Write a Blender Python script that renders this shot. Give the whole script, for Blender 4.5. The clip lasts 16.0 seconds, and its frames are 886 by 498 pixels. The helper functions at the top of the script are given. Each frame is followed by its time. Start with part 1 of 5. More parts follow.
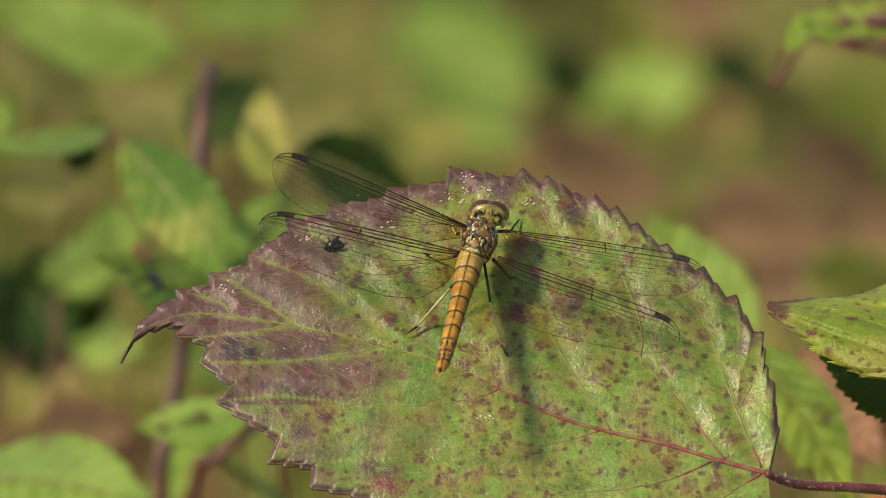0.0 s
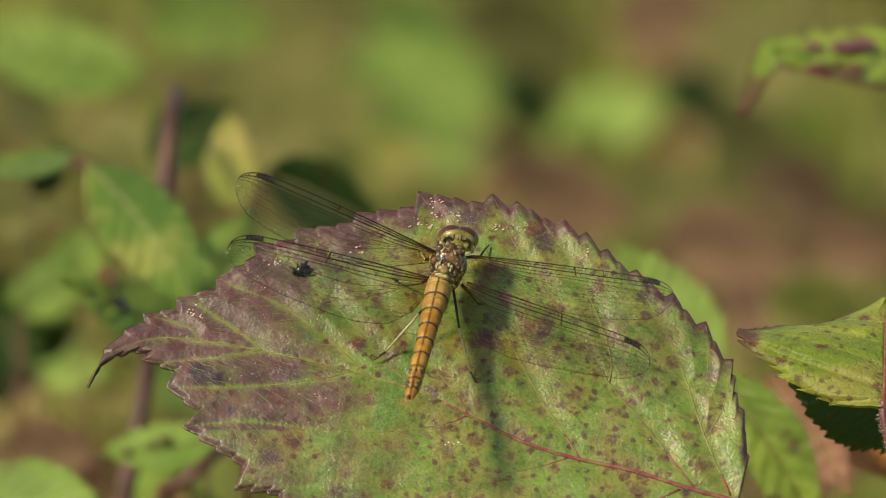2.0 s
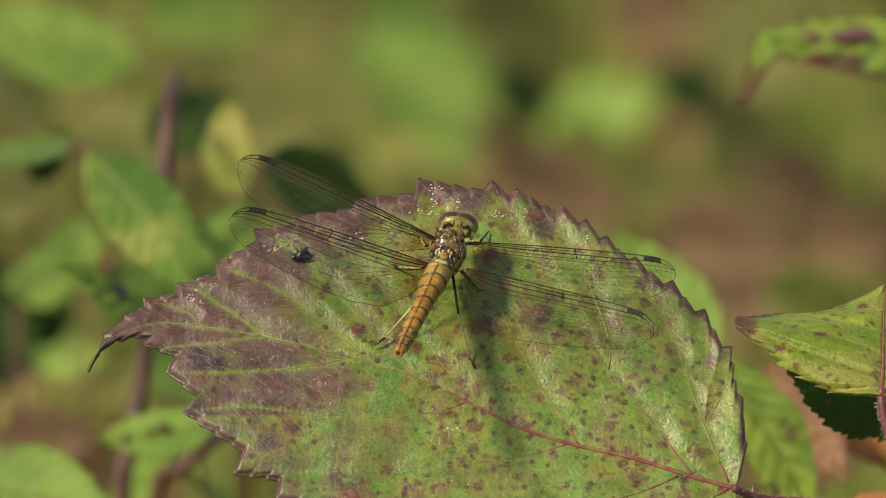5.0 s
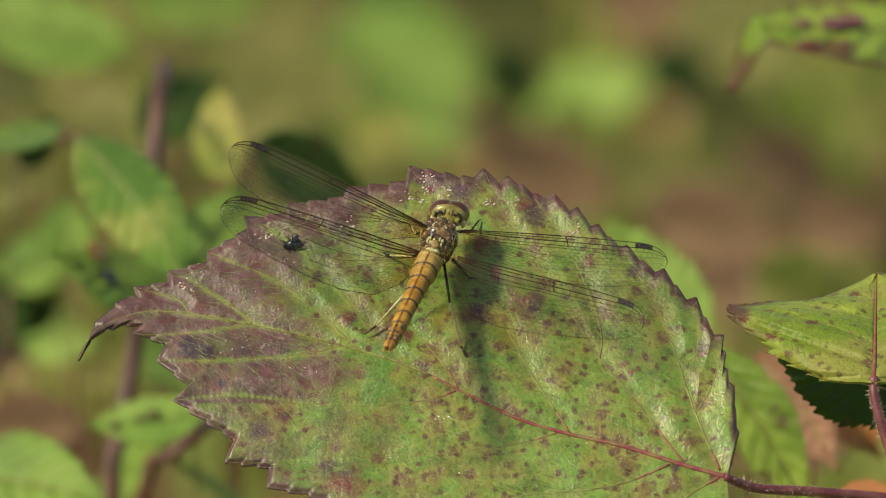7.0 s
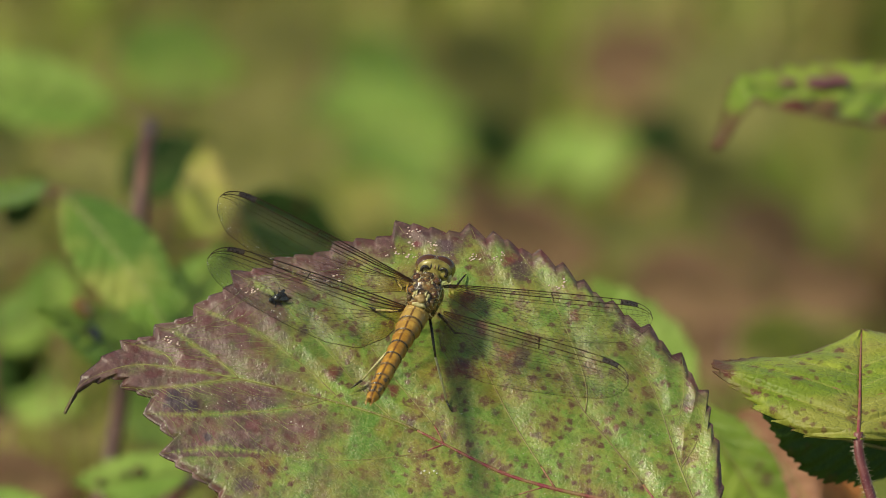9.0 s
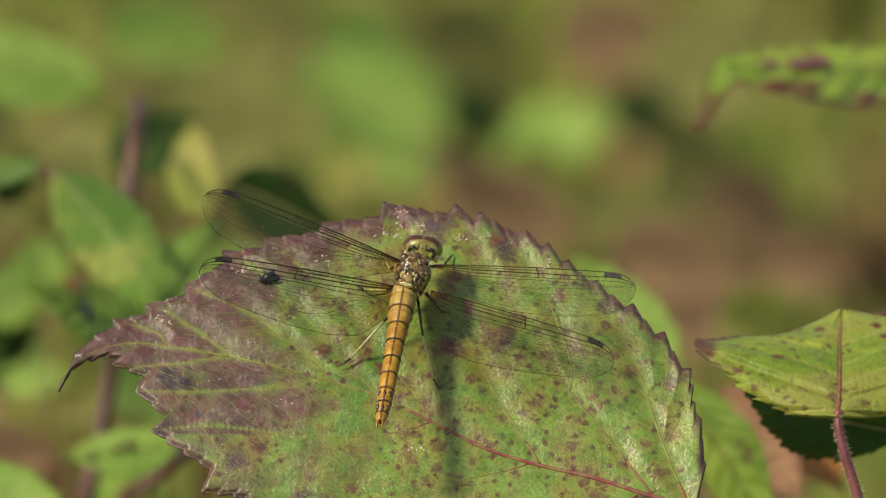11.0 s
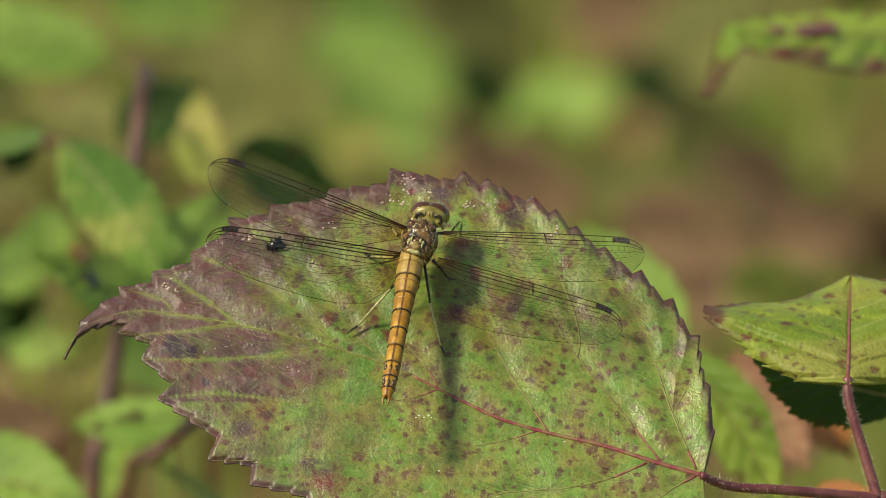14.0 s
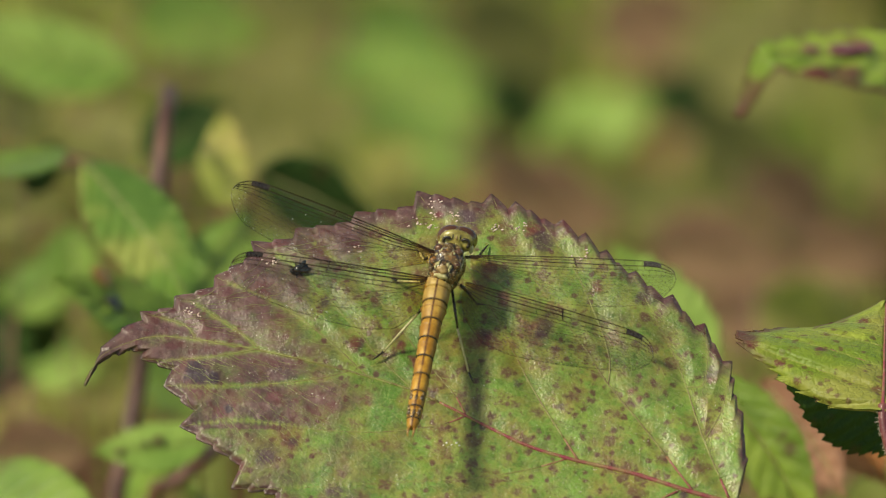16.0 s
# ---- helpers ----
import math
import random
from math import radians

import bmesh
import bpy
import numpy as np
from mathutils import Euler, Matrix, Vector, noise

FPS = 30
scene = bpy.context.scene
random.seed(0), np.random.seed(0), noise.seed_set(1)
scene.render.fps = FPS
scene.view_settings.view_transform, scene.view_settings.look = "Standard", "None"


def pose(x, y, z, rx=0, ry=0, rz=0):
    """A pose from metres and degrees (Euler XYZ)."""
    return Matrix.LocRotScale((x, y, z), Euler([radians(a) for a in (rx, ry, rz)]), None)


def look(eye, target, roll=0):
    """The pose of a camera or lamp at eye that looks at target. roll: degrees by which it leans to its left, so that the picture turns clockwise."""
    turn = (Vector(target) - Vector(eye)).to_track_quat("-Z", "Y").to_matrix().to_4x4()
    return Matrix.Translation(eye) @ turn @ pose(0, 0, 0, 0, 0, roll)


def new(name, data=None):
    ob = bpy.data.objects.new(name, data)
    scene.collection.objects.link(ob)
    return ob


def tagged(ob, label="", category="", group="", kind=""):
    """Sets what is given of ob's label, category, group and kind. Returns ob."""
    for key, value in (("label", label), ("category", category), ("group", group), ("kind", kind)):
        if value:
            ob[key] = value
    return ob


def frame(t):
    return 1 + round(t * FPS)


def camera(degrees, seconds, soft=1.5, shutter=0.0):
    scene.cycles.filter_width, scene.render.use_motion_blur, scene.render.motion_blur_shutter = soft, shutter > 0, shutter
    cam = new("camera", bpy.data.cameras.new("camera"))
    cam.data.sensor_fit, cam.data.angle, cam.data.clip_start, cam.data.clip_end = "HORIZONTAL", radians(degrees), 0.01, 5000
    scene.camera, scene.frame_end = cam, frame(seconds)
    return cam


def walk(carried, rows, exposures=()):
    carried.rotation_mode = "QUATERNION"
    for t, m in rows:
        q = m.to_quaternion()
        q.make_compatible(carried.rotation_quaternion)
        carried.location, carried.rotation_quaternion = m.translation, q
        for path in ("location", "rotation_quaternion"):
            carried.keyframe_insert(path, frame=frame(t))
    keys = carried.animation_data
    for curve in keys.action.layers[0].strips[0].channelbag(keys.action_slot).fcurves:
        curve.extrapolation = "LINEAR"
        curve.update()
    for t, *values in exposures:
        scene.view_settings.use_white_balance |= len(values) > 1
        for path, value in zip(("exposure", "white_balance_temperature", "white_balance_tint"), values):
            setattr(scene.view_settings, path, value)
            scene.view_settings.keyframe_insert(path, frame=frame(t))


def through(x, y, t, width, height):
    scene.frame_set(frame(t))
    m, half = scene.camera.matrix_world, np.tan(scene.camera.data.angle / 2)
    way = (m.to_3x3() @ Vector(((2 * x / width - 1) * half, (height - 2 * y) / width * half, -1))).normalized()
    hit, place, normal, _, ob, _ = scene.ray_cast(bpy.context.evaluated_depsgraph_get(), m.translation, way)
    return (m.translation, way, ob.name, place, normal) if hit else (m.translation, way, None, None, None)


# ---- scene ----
# Shot axes: x across, y up the tilted picture, z towards the lens; origin on the leaf, 1.8 m from the lens. Lengths in mm.
PITCH = 70.0
AXES = pose(0, 0, 0.884, PITCH)
MM = 0.001

cam = camera(3.755, 16.0, soft=0.7)
cam.data.dof.use_dof = True
cam.data.dof.focus_distance = 1.813
cam.data.dof.aperture_fstop = 36.0
PATH = [
    (0, pose(0.00122, -1.69597, 1.50221, 69.9502, 0.2526, 0.0344)),
    (0.5, pose(0.00161, -1.68985, 1.49963, 69.9446, 0.2838, -0.1300)),
    (1, pose(0.00041, -1.68939, 1.49923, 69.9284, 0.0749, 0.1049)),
    (1.5, pose(0.00000, -1.69145, 1.49964, 70.0000, 0.0000, 0.0000)),
    (2, pose(-0.00107, -1.68968, 1.50003, 70.0550, -0.0770, -0.0632)),
    (2.5, pose(-0.00093, -1.69161, 1.49902, 70.0726, -0.0105, -0.0939)),
    (3, pose(-0.00056, -1.68764, 1.49849, 69.9938, -0.0981, 0.0070)),
    (3.5, pose(-0.00067, -1.69008, 1.49916, 70.0297, -0.1956, -0.0531)),
    (5.8, pose(-0.00331, -1.69394, 1.50057, 70.0630, -0.3316, -0.0120)),
    (6, pose(-0.00331, -1.69386, 1.50102, 70.0833, -0.2354, 0.0406)),
    (6.5, pose(-0.00279, -1.69159, 1.50049, 70.0938, -0.3539, 0.0161)),
    (7, pose(-0.00354, -1.69128, 1.50042, 69.9524, -0.3379, -0.0928)),
    (7.5, pose(-0.00289, -1.68603, 1.49877, 69.9983, -0.4678, -0.1053)),
    (8, pose(-0.00273, -1.68421, 1.50148, 69.8530, -0.0712, -0.3051)),
    (8.5, pose(-0.00527, -1.68743, 1.49551, 70.1108, -0.7467, 0.1273)),
    (9, pose(-0.00422, -1.69542, 1.49843, 70.2888, -0.5419, -0.1056)),
    (9.2, pose(-0.00181, -1.70043, 1.50383, 70.1990, -0.1603, -0.1522)),
    (11.3, pose(-0.00630, -1.72428, 1.51139, 70.1262, -0.6508, -0.1904)),
    (11.5, pose(-0.00543, -1.72335, 1.50967, 70.1538, -0.4502, -0.2084)),
    (12, pose(-0.00323, -1.72064, 1.50961, 70.0923, -0.2389, 0.0566)),
    (12.5, pose(-0.00390, -1.72533, 1.50985, 70.1181, -0.4404, 0.0215)),
    (13, pose(-0.00663, -1.72862, 1.51142, 70.2989, -0.4574, -0.0902)),
    (13.5, pose(-0.00571, -1.72827, 1.51051, 70.1503, -0.6234, -0.0464)),
    (14, pose(-0.00601, -1.71671, 1.50719, 70.0321, -0.5185, -0.1951)),
    (14.5, pose(-0.00665, -1.70734, 1.50459, 70.0334, -0.5674, -0.1354)),
    (15, pose(-0.00502, -1.70524, 1.50382, 70.0120, -0.4422, -0.1484)),
    (15.5, pose(-0.00609, -1.69668, 1.50177, 69.9093, -0.3555, -0.1590)),
    (16, pose(-0.00495, -1.68506, 1.49737, 70.0838, -0.4634, -0.0604)),
]
walk(cam, PATH, [(0.0, 0.11, 7750, 7), (2.2, 0.01, 7750, 7), (3.6, -0.02, 7750, 6), (7.0, 0.09, 7550, 1), (9.2, 0.02, 7550, 1), (11.5, 0.10, 7550, 1), (16.0, 0.10, 7550, 0)])

# ---- light ----
SUN = AXES.to_3x3() @ Vector((12.8, -13.3, -10.95)).normalized()
world = bpy.data.worlds.new("sky")
scene.world = world
world.use_nodes = True
sky = world.node_tree.nodes.new("ShaderNodeTexSky")
sky.sky_type, sky.sun_disc = "NISHITA", False
sky.sun_elevation = math.asin(-SUN.z)
sky.sun_rotation = math.atan2(-SUN.x, -SUN.y)
world.node_tree.nodes["Background"].inputs["Strength"].default_value = 0.13
world.node_tree.links.new(sky.outputs[0], world.node_tree.nodes["Background"].inputs["Color"])
sun = new("sun", bpy.data.lights.new("sun", "SUN"))
sun.data.energy, sun.data.angle, sun.data.color = 4.0, radians(9.0), (1.0, 0.93, 0.79)
sun.matrix_world = look((0, 0, 5), Vector((0, 0, 5)) + SUN)


# ---- helpers of this scene ----
def at(a, b, w=0.0):
    """Shot axes in mm: a, b as they show on the plane of the leaf, w mm nearer the lens."""
    k = (1800 - w) / 1800
    return Vector((a * k, b * k, w))


def mesh_of(name, verts, faces, material, smooth=True):
    me = bpy.data.meshes.new(name)
    me.from_pydata([tuple(Vector(v) * MM) for v in verts], [], faces)
    if smooth:
        me.polygons.foreach_set("use_smooth", [True] * len(me.polygons))
    me.materials.append(material)
    me.update()
    return me


def part(name, verts, faces, material, parent, label="", place=None, smooth=True):
    ob = new(name, mesh_of(name, verts, faces, material, smooth))
    ob.parent = parent
    if place is not None:
        ob.matrix_basis = place
    if label:
        ob["label"] = label
    return ob


def thing(name, anchor, label, category, group="", axes=None):
    """An Empty at the anchor (shot axes, mm), turned like the shot axes."""
    ob = new(name)
    ob.empty_display_size = 0.01
    ob.matrix_basis = AXES @ Matrix.Translation(Vector(anchor) * MM) @ (axes or Matrix.Identity(4))
    return tagged(ob, label, category, group)


def curve_pts(ctrl, n):
    """n + 1 points of a smooth line through ctrl (Catmull-Rom), evenly spaced."""
    c = [Vector(p) for p in ctrl]
    c = [2 * c[0] - c[1]] + c + [2 * c[-1] - c[-2]]
    raw = []
    for i in range(1, len(c) - 2):
        for k in range(24):
            t = k / 24
            a, b, d, e = c[i - 1], c[i], c[i + 1], c[i + 2]
            raw.append(0.5 * (2 * b + (d - a) * t + (2 * a - 5 * b + 4 * d - e) * t * t + (3 * b - a - 3 * d + e) * t ** 3))
    raw.append(c[-2])
    run = [0.0]
    for p, q in zip(raw, raw[1:]):
        run.append(run[-1] + (q - p).length)
    out = []
    for k in range(n + 1):
        x = run[-1] * k / n
        i = min(max(int(np.searchsorted(run, x)), 1), len(raw) - 1)
        f = (x - run[i - 1]) / max(run[i] - run[i - 1], 1e-9)
        out.append(raw[i - 1].lerp(raw[i], f))
    return out


def tube(pts, radii, sides=8, cap=True):
    """Vertices and faces of a tube along pts; radii: one number a point, or a function of 0..1."""
    pts = [Vector(p) for p in pts]
    n = len(pts)
    if callable(radii):
        radii = [radii(i / (n - 1)) for i in range(n)]
    verts, faces = [], []
    ref = Vector((0.3, 0.2, 1.0))
    for i, p in enumerate(pts):
        way = (pts[min(i + 1, n - 1)] - pts[max(i - 1, 0)]).normalized()
        a = way.cross(ref)
        a = a.normalized() if a.length > 1e-4 else way.orthogonal().normalized()
        b = way.cross(a)
        for k in range(sides):
            g = 2 * math.pi * k / sides
            verts.append(p + radii[i] * (math.cos(g) * a + math.sin(g) * b))
    for i in range(n - 1):
        for k in range(sides):
            q = (k + 1) % sides
            faces.append((i * sides + k, i * sides + q, (i + 1) * sides + q, (i + 1) * sides + k))
    if cap:
        faces.append(tuple(range(sides))[::-1])
        faces.append(tuple((n - 1) * sides + k for k in range(sides)))
    return verts, faces


def blob(centre, axes, rows=12, cols=20, shape=None):
    """Vertices and faces of a rounded body; axes: three half-axes as vectors; shape: a factor from the unit direction."""
    c, (ax, ay, az) = Vector(centre), [Vector(a) for a in axes]
    verts, faces = [], []
    for i in range(rows + 1):
        th = math.pi * i / rows
        for k in range(cols):
            ph = 2 * math.pi * k / cols
            d = Vector((math.sin(th) * math.cos(ph), math.sin(th) * math.sin(ph), math.cos(th)))
            f = shape(d) if shape else 1.0
            verts.append(c + f * (d.x * ax + d.y * ay + d.z * az))
    for i in range(rows):
        for k in range(cols):
            q = (k + 1) % cols
            faces.append((i * cols + k, (i + 1) * cols + k, (i + 1) * cols + q, i * cols + q))
    return verts, faces


def merged(*pieces):
    verts, faces = [], []
    for v, f in pieces:
        k = len(verts)
        verts += list(v)
        faces += [tuple(i + k for i in face) for face in f]
    return verts, faces


def smooth(a, b, x):
    t = min(max((x - a) / (b - a), 0.0), 1.0)
    return t * t * (3 - 2 * t)


# ---- materials ----
class Nodes:
    def __init__(self, name):
        self.mat = bpy.data.materials.new(name)
        self.mat.use_nodes = True
        self.t = self.mat.node_tree
        self.bsdf = self.t.nodes["Principled BSDF"]
        self.out = self.t.nodes["Material Output"]
        self.co = self.t.nodes.new("ShaderNodeTexCoord").outputs["Object"]

    def put(self, socket, value):
        if isinstance(value, bpy.types.NodeSocket):
            self.t.links.new(value, socket)
        elif isinstance(value, (tuple, list)) and len(value) == 3 and socket.type == "RGBA":
            socket.default_value = (*value, 1)
        else:
            socket.default_value = value

    def noise(self, scale, detail=3.0, rough=0.55, distort=0.0):
        n = self.t.nodes.new("ShaderNodeTexNoise")
        n.inputs["Scale"].default_value, n.inputs["Detail"].default_value = scale, detail
        n.inputs["Roughness"].default_value, n.inputs["Distortion"].default_value = rough, distort
        self.t.links.new(self.co, n.inputs["Vector"])
        return n.outputs["Fac"]

    def voronoi(self, scale, feature="F1", out="Distance", random=1.0):
        n = self.t.nodes.new("ShaderNodeTexVoronoi")
        n.feature = feature
        n.inputs["Scale"].default_value, n.inputs["Randomness"].default_value = scale, random
        self.t.links.new(self.co, n.inputs["Vector"])
        return n.outputs[out]

    def attr(self, name):
        n = self.t.nodes.new("ShaderNodeAttribute")
        n.attribute_name = name
        return n.outputs["Fac"]

    def rand(self):
        return self.t.nodes.new("ShaderNodeObjectInfo").outputs["Random"]

    def axis(self, which):
        n = self.t.nodes.new("ShaderNodeSeparateXYZ")
        self.t.links.new(self.co, n.inputs[0])
        return n.outputs[which]

    def steps(self, fac, lo, hi, a=0.0, b=1.0):
        n = self.t.nodes.new("ShaderNodeMapRange")
        n.interpolation_type = "SMOOTHSTEP"
        self.put(n.inputs["Value"], fac)
        for k, v in (("From Min", lo), ("From Max", hi), ("To Min", a), ("To Max", b)):
            n.inputs[k].default_value = v
        return n.outputs["Result"]

    def math(self, op, a, b=0.0):
        n = self.t.nodes.new("ShaderNodeMath")
        n.operation = op
        self.put(n.inputs[0], a)
        self.put(n.inputs[1], b)
        return n.outputs[0]

    def mix(self, fac, a, b):
        n = self.t.nodes.new("ShaderNodeMix")
        n.data_type = "RGBA"
        self.put(n.inputs["Factor"], fac)
        self.put(n.inputs[6], a)
        self.put(n.inputs[7], b)
        return n.outputs[2]

    def bump(self, height, dist, strength=1.0, under=None):
        n = self.t.nodes.new("ShaderNodeBump")
        n.inputs["Strength"].default_value, n.inputs["Distance"].default_value = strength, dist
        self.put(n.inputs["Height"], height)
        if under is not None:
            self.put(n.inputs["Normal"], under)
        return n.outputs["Normal"]

    def done(self, color, rough=0.5, normal=None, spec=0.5, metal=0.0, through=0.0, through_color=None):
        b = self.bsdf
        self.put(b.inputs["Base Color"], color)
        self.put(b.inputs["Roughness"], rough)
        self.put(b.inputs["Specular IOR Level"], spec)
        self.put(b.inputs["Metallic"], metal)
        if normal is not None:
            self.put(b.inputs["Normal"], normal)
        if through:
            tr = self.t.nodes.new("ShaderNodeBsdfTranslucent")
            self.put(tr.inputs["Color"], through_color if through_color is not None else color)
            mx = self.t.nodes.new("ShaderNodeMixShader")
            mx.inputs[0].default_value = through
            self.t.links.new(b.outputs[0], mx.inputs[1])
            self.t.links.new(tr.outputs[0], mx.inputs[2])
            self.t.links.new(mx.outputs[0], self.out.inputs["Surface"])
        return self.mat


def hero_leaf_material():
    m = Nodes("bramble_leaf_turning")
    big, mid, fine = m.noise(70, 3), m.noise(330, 4, 0.6), m.noise(2600, 3, 0.7)
    own = m.attr("tint")
    edge = m.voronoi(1700, "DISTANCE_TO_EDGE", "Distance")
    mesh = m.voronoi(520, "DISTANCE_TO_EDGE", "Distance")
    green = m.mix(m.steps(big, 0.36, 0.64), (0.100, 0.212, 0.032), (0.180, 0.308, 0.048))
    green = m.mix(m.steps(m.noise(240, 4, 0.6), 0.46, 0.70, 0, 0.65), green, (0.290, 0.330, 0.060))
    browning = m.math("MULTIPLY", m.steps(m.noise(190, 4, 0.6), 0.44, 0.64, 0, 1.0), m.steps(m.axis("X"), -0.02, 0.03, 0.85, 0.42))
    green = m.mix(browning, green, (0.150, 0.105, 0.032))
    green = m.mix(m.steps(m.noise(520, 4, 0.7), 0.36, 0.60, 0.55, 0.0), green, (0.062, 0.115, 0.012))
    wavy = m.math("ADD", mesh, m.math("MULTIPLY", m.math("SUBTRACT", fine, 0.5), 0.03))
    green = m.mix(m.steps(wavy, 0.004, 0.026, 0.30, 0.0), green, (0.350, 0.400, 0.110))
    green = m.mix(m.steps(edge, 0.0, 0.10, 0.16, 0.0), green, (0.300, 0.360, 0.090))
    green = m.mix(m.math("MULTIPLY", m.attr("vein"), 0.45), green, (0.320, 0.370, 0.075))
    purple = m.mix(m.steps(mid, 0.35, 0.65), (0.072, 0.026, 0.038), (0.138, 0.054, 0.064))
    purple = m.mix(m.steps(m.noise(150, 3, 0.6), 0.52, 0.68, 0, 0.5), purple, (0.120, 0.088, 0.040))
    purple = m.mix(m.steps(m.noise(900, 4, 0.7), 0.50, 0.70, 0, 0.6), purple, (0.250, 0.150, 0.145))
    tint = m.math("ADD", own, m.math("MULTIPLY", m.math("SUBTRACT", m.noise(420, 5, 0.7), 0.5), 1.1))
    tint = m.math("ADD", tint, m.math("MULTIPLY", m.math("SUBTRACT", m.noise(110, 3), 0.5), 0.9))
    purple = m.mix(m.steps(tint, 0.95, 1.35), purple, (0.050, 0.016, 0.024))
    tint = m.math("MULTIPLY", m.steps(tint, 0.12, 0.92), 0.95)
    col = m.mix(tint, green, purple)
    # freckles of red, brown and violet in four sizes, the larger ones in a yellowed halo
    wob = m.math("MULTIPLY", m.math("SUBTRACT", m.noise(1100, 4, 0.7), 0.5), 0.95)
    for scale, lo, hi, gs, g0, amount, tone in (
            (210, 0.12, 0.36, 120, 0.36, 0.72, (0.125, 0.030, 0.036)), (330, 0.12, 0.38, 90, 0.42, 0.78, (0.110, 0.034, 0.038)),
            (600, 0.12, 0.36, 75, 0.34, 0.85, (0.090, 0.026, 0.024)), (1250, 0.10, 0.28, 130, 0.44, 0.55, (0.085, 0.038, 0.024))):
        cell = m.math("ADD", m.voronoi(scale, "F1", "Distance"), wob)
        gate = m.steps(m.noise(gs, 2), g0, g0 + 0.12)
        if scale < 500:
            halo = m.math("MULTIPLY", m.steps(cell, hi, hi + 0.25, 0.38, 0.0), m.math("SUBTRACT", 1.0, tint))
            col = m.mix(m.math("MULTIPLY", halo, gate), col, (0.300, 0.250, 0.055))
        col = m.mix(m.math("MULTIPLY", m.steps(cell, lo, hi, amount, 0.0), gate), col, tone)
    spot = m.math("ADD", m.attr("spot"), m.math("MULTIPLY", m.math("SUBTRACT", m.noise(700, 4, 0.75), 0.5), 1.5))
    col = m.mix(m.steps(spot, 0.30, 0.95, 0, 0.85), col, m.mix(m.steps(m.noise(160, 1), 0.45, 0.55), (0.150, 0.018, 0.032), (0.066, 0.026, 0.042)))
    col = m.mix(m.math("MULTIPLY", m.steps(spot, 0.30, 0.80, 0, 0.85), m.steps(m.axis("X"), -0.026, -0.023, 1.0, 0.0)), col, (0.026, 0.022, 0.036))
    # pale dots put tiny sun glints into the skin's colour
    glint_dots = m.math("MULTIPLY", m.steps(m.noise(4200, 1), 0.73, 0.76), m.steps(m.noise(160, 2), 0.42, 0.6))
    col = m.mix(glint_dots, col, (0.66, 0.62, 0.54))
    col = m.mix(m.steps(m.noise(980, 4, 0.65), 0.48, 0.72, 0, 0.38), col, (0.042, 0.032, 0.014))
    col = m.mix(m.math("MULTIPLY", m.steps(m.noise(2100, 4, 0.7), 0.50, 0.70, 0, 0.35), m.math("SUBTRACT", 1.0, tint)), col, (0.34, 0.34, 0.15))
    # the skin swells a little between the veins
    calm = m.math("SUBTRACT", 1.0, m.math("MULTIPLY", tint, 0.6))
    relief = m.bump(m.math("MULTIPLY", m.steps(edge, 0.0, 0.40), calm), 0.000022, 0.7)
    relief = m.bump(m.math("MULTIPLY", m.steps(mesh, 0.0, 0.12), calm), 0.000013, 0.7, relief)
    relief = m.bump(m.noise(420, 3, 0.5), 0.00003, 0.7, relief)
    relief = m.bump(fine, 0.000065, 0.85, relief)
    rough = m.math("ADD", m.steps(mid, 0.3, 0.7, 0.32, 0.44), m.steps(own, 0.3, 1.1, 0.0, 0.04))
    return m.done(col, rough, relief, 0.52, through=0.10)


def leaf_material(name, a, b, vein, spots=0.5, blotch=None, through=0.2, rough=0.45, spot_scale=150, gate=0.45, spec=0.32):
    m = Nodes(name)
    big, mid = m.noise(60, 2), m.noise(300, 4, 0.6)
    col = m.mix(m.steps(big, 0.35, 0.65), a, b)
    col = m.mix(m.steps(mid, 0.5, 0.75, 0, 0.5), col, tuple(min(1, c * 1.5) for c in b))
    if blotch:
        col = m.mix(m.steps(m.noise(75, 2), 0.50, 0.64, 0, 0.85), col, blotch)
    col = m.mix(m.math("MULTIPLY", m.attr("vein"), 0.6), col, vein)
    tint = m.math("ADD", m.attr("tint"), m.math("SUBTRACT", mid, 0.5))
    col = m.mix(m.steps(tint, 0.35, 0.8, 0, 0.9), col, (0.110, 0.035, 0.035))
    cell = m.math("ADD", m.voronoi(spot_scale, "F1", "Distance"), m.math("MULTIPLY", m.math("SUBTRACT", m.noise(2000, 2), 0.5), 0.4))
    col = m.mix(m.math("MULTIPLY", m.steps(cell, 0.16, 0.36, spots, 0.0), m.steps(m.noise(100, 1), gate, gate + 0.12)), col, (0.130, 0.030, 0.030))
    cell = m.math("ADD", m.voronoi(spot_scale * 2.1, "F1", "Distance"), m.math("MULTIPLY", m.math("SUBTRACT", m.noise(1500, 3), 0.5), 0.6))
    col = m.mix(m.math("MULTIPLY", m.steps(cell, 0.14, 0.34, spots * 0.75, 0.0), m.steps(m.noise(85, 1), gate, gate + 0.12)), col, (0.115, 0.045, 0.030))
    col = m.mix(m.steps(m.noise(1100, 4, 0.65), 0.48, 0.74, 0, 0.35), col, tuple(c * 0.35 for c in a))
    edge = m.voronoi(950, "DISTANCE_TO_EDGE", "Distance")
    relief = m.bump(m.steps(edge, 0.0, 0.25), 0.00008, 0.7)
    relief = m.bump(m.noise(1700, 4, 0.7), 0.0002, 0.6, relief)
    return m.done(col, m.steps(mid, 0.3, 0.7, rough - 0.07, rough + 0.1), relief, spec, through=through)


